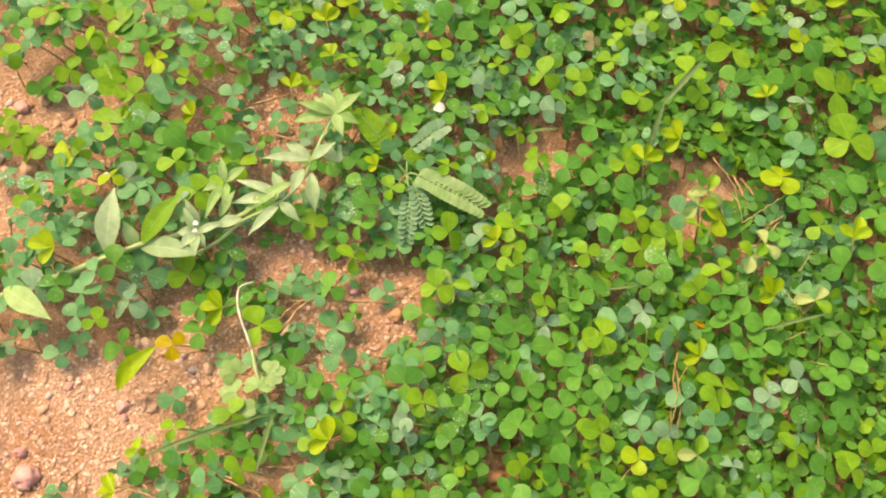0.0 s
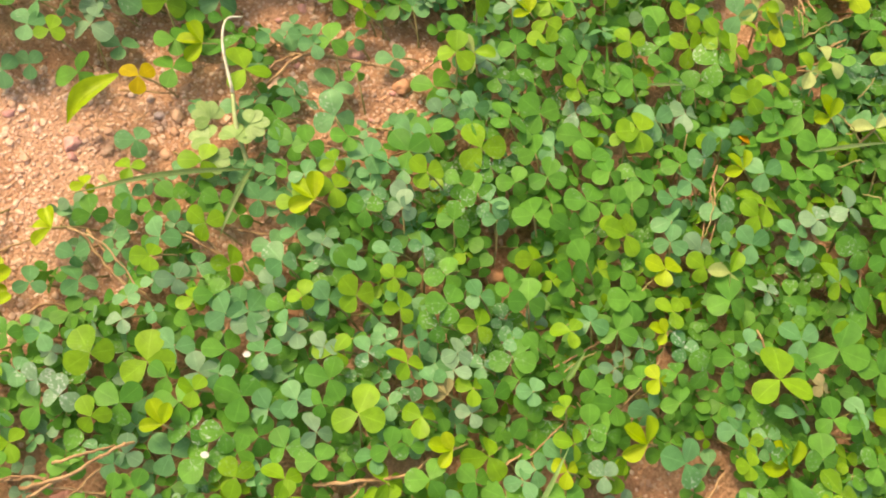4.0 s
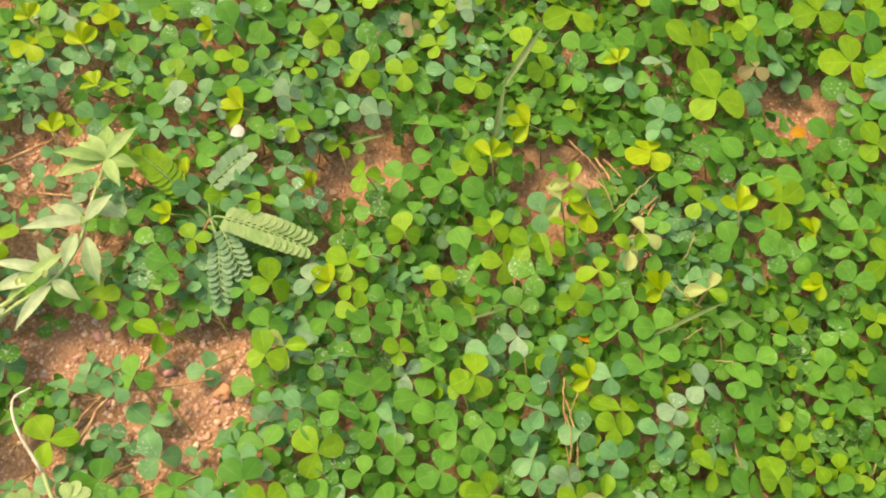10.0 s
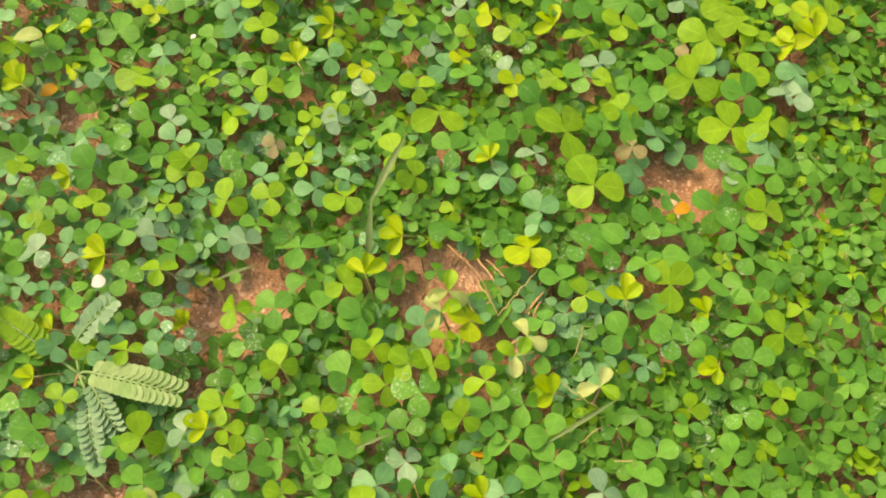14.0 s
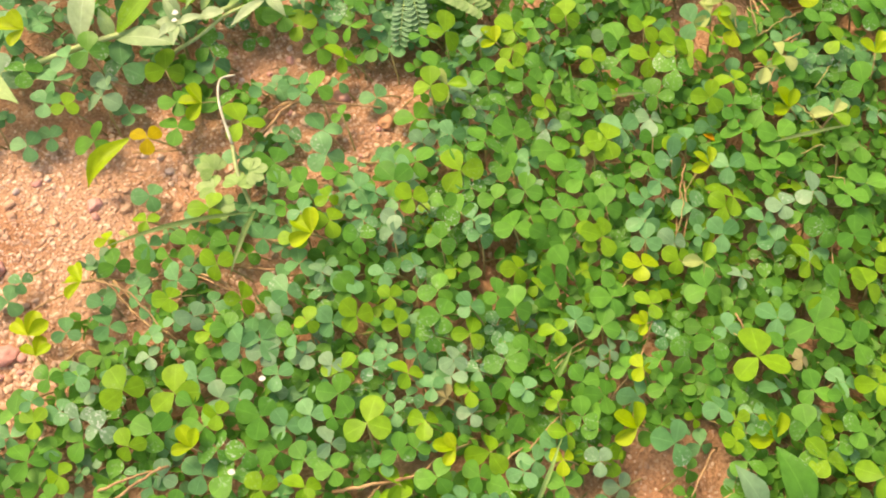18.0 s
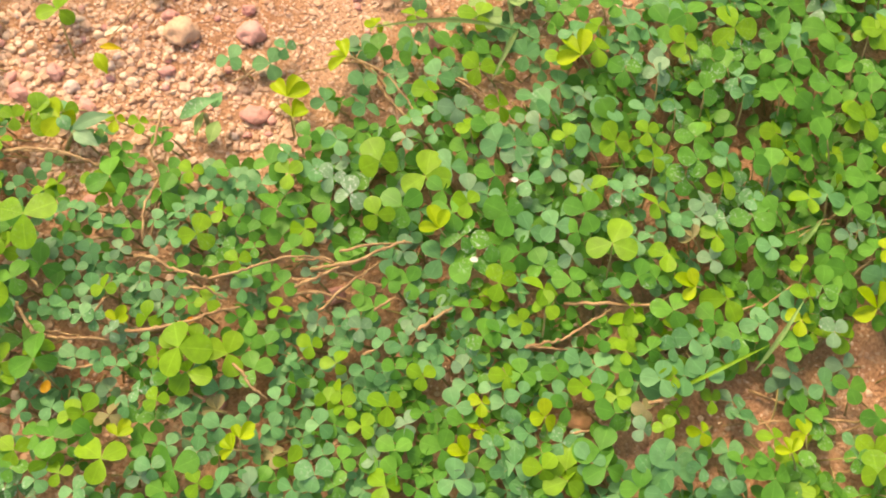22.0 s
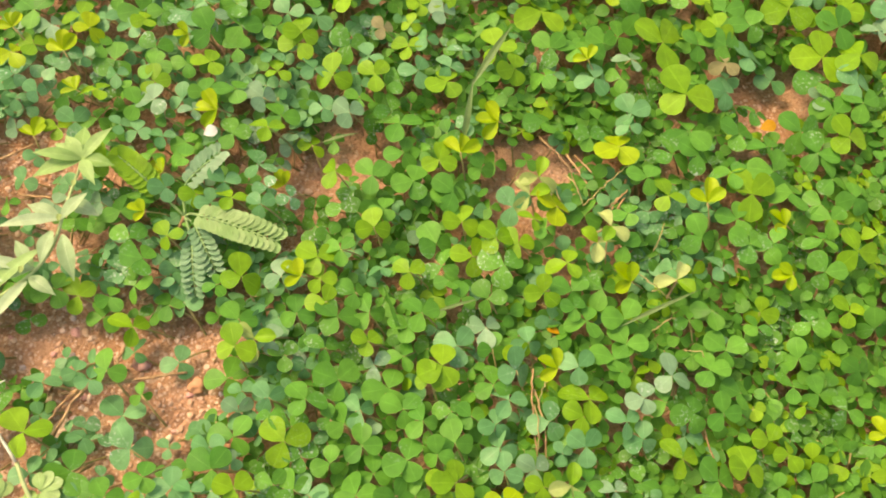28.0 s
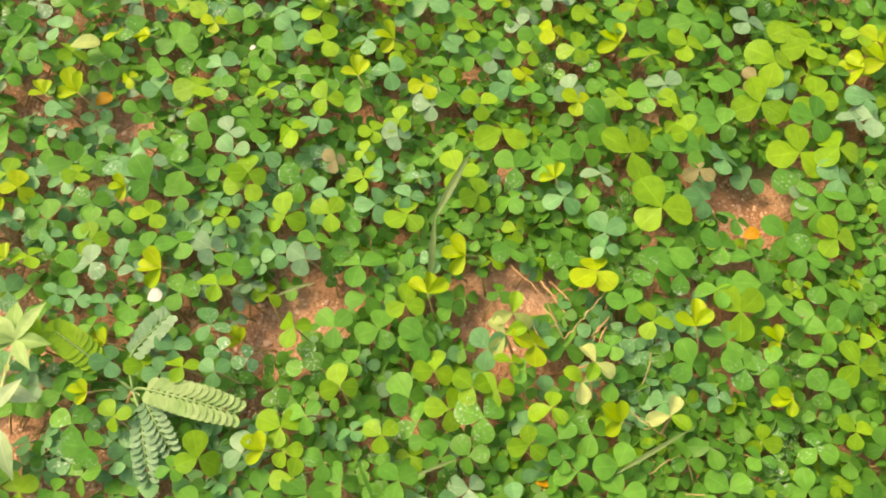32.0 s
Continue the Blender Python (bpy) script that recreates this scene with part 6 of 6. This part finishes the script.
def grass_tuft():
    root = tagged(new("grass_tuft"), "grass sprout with two long green blades and a whitened dry shoot", "grass")
    part("dry_shoot", mesh_of("dry_shoot", *tube(bent([mm(-88, -49, 21), mm(-92, -54, 23), mm(-89, -63, 21), mm(-80, -75, 15)], 6), 0.0003, 0.0006, 6), [M_DRY]), root, "bleached white dry shoot")
    part("stem", mesh_of("stem", *tube(bent([mm(-80, -75, 14), mm(-74, -85, 12), mm(-64, -96, 3), mm(-63, -98, -3)], 6), 0.0007, 0.0010, 6), [M_SHOOT]), root)
    lance(mm(-63, -96, 8), mm(-60, -127, 17), 0.0022, M_BLADE, root, 0.12, 0.4, "blade", seed=3, rows=12)
    lance(mm(-63, -97, 9), mm(-110, -134, 20), 0.0021, M_BLADE, root, 0.10, 0.4, "blade", seed=4, rows=14)
    for i, (x, y, a) in enumerate([(-72, -90, 20), (-80, -94, 100), (-76, -99, 220), (-70, -83, 300), (-83, -87, 60)]):
        v, f, uv = [], [], []
        for k in range(5):
            lv, lf, lu = leaf_shape(0.0075 - 0.0008 * abs(k - 2), 0.0046, 5, 3, 0.1, 0.1, 0.0, 0.7, 0.05, i * 7 + k)
            turn = np.array(Matrix.Rotation(radians((k - 2) * 42), 3, "Z"))
            f += [tuple(q + sum(len(b) for b in v) for q in face) for face in lf]
            v.append(lv @ turn.T + (0, 0, 0.0002 * k))
            uv.append(lu)
        ob = part("lobed_leaf", mesh_of("lobed_leaf", np.concatenate(v), f, [M_SPRAY], np.concatenate(uv)), root, "pale lobed leaf")
        ob.matrix_basis = Matrix.Translation(mm(x, y, 13)) @ Matrix.Rotation(radians(a), 4, "Z") @ Matrix.Rotation(radians(8 * (i - 2)), 4, "X")


grass_tuft()


def whole_leaf(name, label, a, b, width, mat, arch=0.2, fold=0.3, blunt=0.3, seed=1, category="leaf"):
    """A single fallen leaf or blade: one mesh at top level."""
    ob = lance(a, b, width, mat, None, arch, fold, name, blunt, seed=seed)
    return tagged(ob, label, category)


whole_leaf("curled_leaf", "yellow-green curled fallen leaf lying on bare soil", mm(-118, -86, 15), mm(-129, -107, 4), 0.0080, M_YELLOW, 0.22, 0.6, seed=5)
whole_leaf("fallen_leaf", "small orange withered leaf scrap between clover leaves", mm(-74, 138, 12), mm(-67, 142, 13), 0.006, M_ORANGE, 0.1, 0.2, 0.7, 6)
whole_leaf("fallen_leaf", "bright orange round fallen leaf in the clover", mm(183, 86, 20), mm(189, 88, 22), 0.0056, M_ORANGE, 0.1, 0.1, 0.7, 7)
whole_leaf("fallen_leaf", "dead rust-brown folded leaf lying on clover", mm(178, 209, 19), mm(200, 204, 21), 0.014, M_DEAD, 0.15, 0.4, 0.7, 8)
whole_leaf("fallen_leaf", "orange-brown withered leaf tip under clover leaves", mm(98, -7, 14), mm(104, -10, 15), 0.0030, M_ORANGE, 0.1, 0.3, 0.3, 9)
whole_leaf("fallen_leaf", "small orange withered leaf under dry runners", mm(-132, -298, 15), mm(-128, -297, 17), 0.0042, M_ORANGE, 0.1, 0.2, 0.7, 28)
whole_leaf("fallen_leaf", "tiny orange withered leaf scrap on dry runners", mm(-106, -257, 12), mm(-103, -256, 13), 0.0026, M_ORANGE, 0.1, 0.2, 0.7, 29)
whole_leaf("petal", "single white fallen petal resting on clover", mm(-38, 50, 27), mm(-33, 52, 28), 0.0052, M_WHITE, 0.15, 0.2, 0.7, 10, "petal")
whole_leaf("petal", "tiny white fallen petal on a pale leaf", mm(-167.4, -22.5, 20), mm(-163.4, -21.7, 21), 0.0030, M_WHITE, 0.15, 0.2, 0.7, 40, "petal")
whole_leaf("petal", "tiny white fallen petal on a weed leaf", mm(-120.9, -33.0, 24), mm(-117.9, -32.2, 25), 0.0023, M_WHITE, 0.15, 0.2, 0.7, 41, "petal")
whole_leaf("petal", "tiny white fallen petal between clover leaves", mm(-13.1, 160.0, 24), mm(-10.5, 160.8, 25), 0.0020, M_WHITE, 0.15, 0.2, 0.7, 42, "petal")
whole_leaf("petal", "tiny white fallen petal on a narrow leaf", mm(-119.5, -36.3, 24), mm(-117.1, -35.5, 25), 0.0018, M_WHITE, 0.15, 0.2, 0.7, 43, "petal")
whole_leaf("petal", "tiny white fallen petal on bluish clover leaves", mm(-35.5, -159.8, 22), mm(-32.9, -159.0, 23), 0.0020, M_WHITE, 0.15, 0.2, 0.7, 44, "petal")
whole_leaf("petal", "tiny white fallen petal on green clover leaves", mm(-33.9, -192.9, 22), mm(-31.1, -192.1, 23), 0.0021, M_WHITE, 0.15, 0.2, 0.7, 45, "petal")
whole_leaf("seed", "small shiny red seed resting on clover leaves", mm(-51.4, 106.2, 22), mm(-49.4, 106.2, 22), 0.0018, M_RED, 0.4, 0.1, 0.7, 46, "seed")
whole_leaf("fallen_leaf", "cream withered leaf scrap on bare soil", mm(-112, -126, 5), mm(-113, -121, 6), 0.0030, M_CREAM, 0.12, 0.3, 0.7, 21)
whole_leaf("fallen_leaf", "bleached cream leaf scrap on bare soil", mm(-110, -120, 5), mm(-105, -121, 6), 0.0024, M_CREAM, 0.15, 0.4, 0.3, 22)
whole_leaf("bleached_leaf", "bleached cream oval leaf above the clover", mm(-82, 155, 27), mm(-70, 156, 29), 0.007, M_CREAM, 0.12, 0.2, 0.7, 11)
whole_leaf("wild_grass", "grey-green narrow grass blade rising from the clover", mm(61, 63, 16), mm(62, 86, 32), 0.0026, M_BLADE, 0.1, 0.4, 0.3, 12, "grass")
whole_leaf("wild_grass", "grey-green narrow grass blade leaning over clover", mm(62, 84, 30), mm(76, 112, 34), 0.0030, M_BLADE, 0.06, 0.4, 0.3, 13, "grass")
whole_leaf("wild_grass", "short pale grass blade lying across clover", mm(6, 54, 24), mm(20, 59, 26), 0.0014, M_BLADE, 0.06, 0.4, 0.3, 14, "grass")
whole_leaf("wild_grass", "broad yellow-green grass blade standing in the clover", mm(71, -174, 12), mm(72, -147, 28), 0.0018, M_SPRAY, 0.08, 0.4, 0.3, 23, "grass")
whole_leaf("wild_grass", "long olive-green grass blade arching over open soil", mm(46, -199, 12), mm(69, -167, 25), 0.0014, M_LIME, 0.10, 0.4, 0.3, 31, "grass")
whole_leaf("wild_grass", "dark green thin grass blade between clover leaves", mm(45, -19, 16), mm(36, -3, 30), 0.0016, M_DEEP, 0.08, 0.4, 0.3, 24, "grass")
whole_leaf("wild_grass", "short pale green grass blade among clover leaves", mm(66, -127, 15), mm(68, -114, 24), 0.0020, M_SPRAY, 0.08, 0.4, 0.3, 25, "grass")
whole_leaf("wild_grass", "long grey-green grass blade lying over clover", mm(124, -7, 22), mm(154, 10, 26), 0.0016, M_BLADE, 0.04, 0.4, 0.3, 26, "grass")
whole_leaf("wild_grass", "thin grey-green grass blade lying over clover", mm(56, -8, 20), mm(72, -2, 23), 0.0014, M_BLADE, 0.04, 0.4, 0.3, 27, "grass")
whole_leaf("fallen_leaf", "bright yellow folded leaf drooping over the gravel", mm(-192, -189, 7), mm(-185, -193, 4), 0.0052, M_YELLOW, 0.1, 0.5, 0.4, 33)
whole_leaf("fallen_leaf", "narrow yellow-brown leaf scrap on the gravel", mm(-193, -186, 6), mm(-186, -182, 5), 0.0030, M_AMBER, 0.1, 0.4, 0.4, 34)
whole_leaf("straw_scrap", "short bleached straw scrap on the gravel", mm(-196, -180, 3), mm(-190, -173, 5), 0.0026, M_DRY, 0.1, 0.3, 0.3, 15, "straw")


def tall_leaves():
    """Large leaves on long stalks that stand above the dry south-west edge."""
    words = {M_LIME: "large light green clover leaf standing above dry runners", M_GREEN: "large mid-green clover leaf standing above dry runners"}
    for x, y, z, size, turn, mat, tilt in [
            (-159, -283, 32, 10.5, 34, M_LIME, (0.1, -0.1)), (-155, -290, 30, 11.5, 78, M_GREEN, (0.15, 0.1)), (-164, -256, 30, 11.5, -146, M_LIME, (-0.1, 0.3)),
            (-136, -292, 24, 9.0, 34, M_GREEN, (0.2, 0.0)), (-99, -267, 24, 10.5, -65, M_LIME, (0.1, 0.1)), (-93, -272, 24, 8.5, 170, M_LIME, (0.0, 0.2)),
            (-154, -229, 20, 9.0, 34, M_GREEN, (0.1, 0.1)), (-210, -184, 14, 8.5, 20, M_LIME, (0.1, 0.1)), (-191, -223, 14, 8.5, -120, M_LIME, (0.1, 0.3)), (-183, -219, 15, 8.5, 60, M_YELLOW, (0.4, 0.2)),
            (-137, -224, 17, 8.0, -110, M_GREEN, (0.0, 0.2)), (-186, -263, 24, 9.5, 10, M_GREEN, (0.2, 0.2)), (-176, -270, 26, 9.0, 75, M_LIME, (0.1, 0.2))]:
        clover(x / 1000, y / 1000, z / 1000, size / 1000, radians(turn), 0 if size > 9 else 2, mat, tilt, words.get(mat, "large yellow-green clover leaf beside the gravel"))


tall_leaves()


def edge_seedling():
    root = tagged(new("pale_seedling"), "pale grey-green seedling with three blunt leaves beside the gravel", "seedling")
    part("stem", mesh_of("stem", *tube(bent([mm(-180, -229, -3), mm(-178, -224, 8), mm(-176, -220, 14)], 4), 0.0009, 0.0007, 5), [M_STALK]), root)
    lance(mm(-177, -220, 14), mm(-167, -209, 17), 0.0058, M_PALE, root, 0.12, 0.3, seed=95)
    lance(mm(-176, -221, 14), mm(-165, -221, 15), 0.0058, M_PALE, root, 0.12, 0.3, seed=96)
    lance(mm(-178, -221, 14), mm(-184, -218, 15), 0.0050, M_BLUE, root, 0.12, 0.3, seed=97)


edge_seedling()


def orange_clover():
    clover(-0.112, -0.083, 0.013, 0.0072, 1.5, 0, M_AMBER, (0.1, 0.2), "withered orange three-part clover leaf over bare soil")


orange_clover()


def grey_seedling():
    root = tagged(new("grey_leaved_seedling"), "seedling with large pale blue-grey pointed leaves at a bare patch", "seedling")
    part("stem", mesh_of("stem", *tube(bent([mm(152, -138, -3), mm(154, -142, 10), mm(156, -146, 18)], 4), 0.0013, 0.001, 5), [M_STALK]), root)
    for i, (x0, y0, x1, y1, w) in enumerate([(149, -149, 134, -137, 9), (134, -168, 153, -149, 9), (164, -144, 147, -126, 13)]):
        lance(mm(x0, y0, 19), mm(x1, y1, 23), w / 1000, M_PALE if i < 2 else M_GREEN, root, 0.12, 0.3, seed=i + 80)
    part("branch", mesh_of("branch", *tube(bent([mm(130, -162, 12), mm(146, -154, 18), mm(166, -143, 20)], 5), 0.0008, 0.0011, 6), [M_RUNNER]), root, "brown woody branch")


grey_seedling()


def wilted_sprig(x, y, turn, label, seed):
    """Cream-green folded leaflets on a thin dry stalk."""
    root = tagged(new("wilted_sprig"), label, "sprig", "wilting sprigs")
    root.matrix_basis = Matrix.Translation((x / 1000, y / 1000, height(x / 1000, y / 1000))) @ Matrix.Rotation(turn, 4, "Z")
    part("stalk", mesh_of("stalk", *tube(bent([mm(8, -10, -2), mm(4, -4, 12), mm(0, 0, 22)], 4), 0.0006, 0.0005, 4), [M_RUNNER]), root)
    rnd = random.Random(seed)
    for k in range(3):
        a = k * 2.1 + rnd.uniform(-0.4, 0.4)
        lance(mm(0, 0, 22), mm(8 * math.cos(a), 8 * math.sin(a), 24 - 3 * k), 0.0055, M_CREAM if k else M_LIME, root, 0.1, 0.7, "leaflet", 0.7, seed=seed + k, rows=6)


for i, (x, y) in enumerate([(88, 42), (91, 50), (115, 25), (120, 32), (146, 14), (-7, -26), (108, -66)]):
    wilted_sprig(x, y, i * 1.3, "wilting sprig of folded cream-green leaflets on a dry stalk", i * 5)


def pale_weed():
    root = tagged(new("pale_weed"), "pale grey-green weed with a few lance leaves at the gravel's edge", "weed")
    part("stem", mesh_of("stem", *tube(bent([mm(-139, -194, -2), mm(-141, -192, 7), mm(-142, -191, 13)], 4), 0.0012, 0.0009, 5), [M_STALK]), root)
    lance(mm(-150, -196, 10), mm(-141, -184, 15), 0.0062, M_BLUE, root, 0.14, 0.25, seed=90)
    lance(mm(-138, -190, 10), mm(-136, -199, 9), 0.0055, M_SPRAY, root, 0.10, 0.2, seed=91)
    lance(mm(-142, -187, 12), mm(-141, -181, 15), 0.0050, M_BLUE, root, 0.12, 0.25, seed=92)
    lance(mm(-144, -190, 11), mm(-142, -199, 9), 0.0030, M_SPRAY, root, 0.12, 0.25, seed=93)


pale_weed()
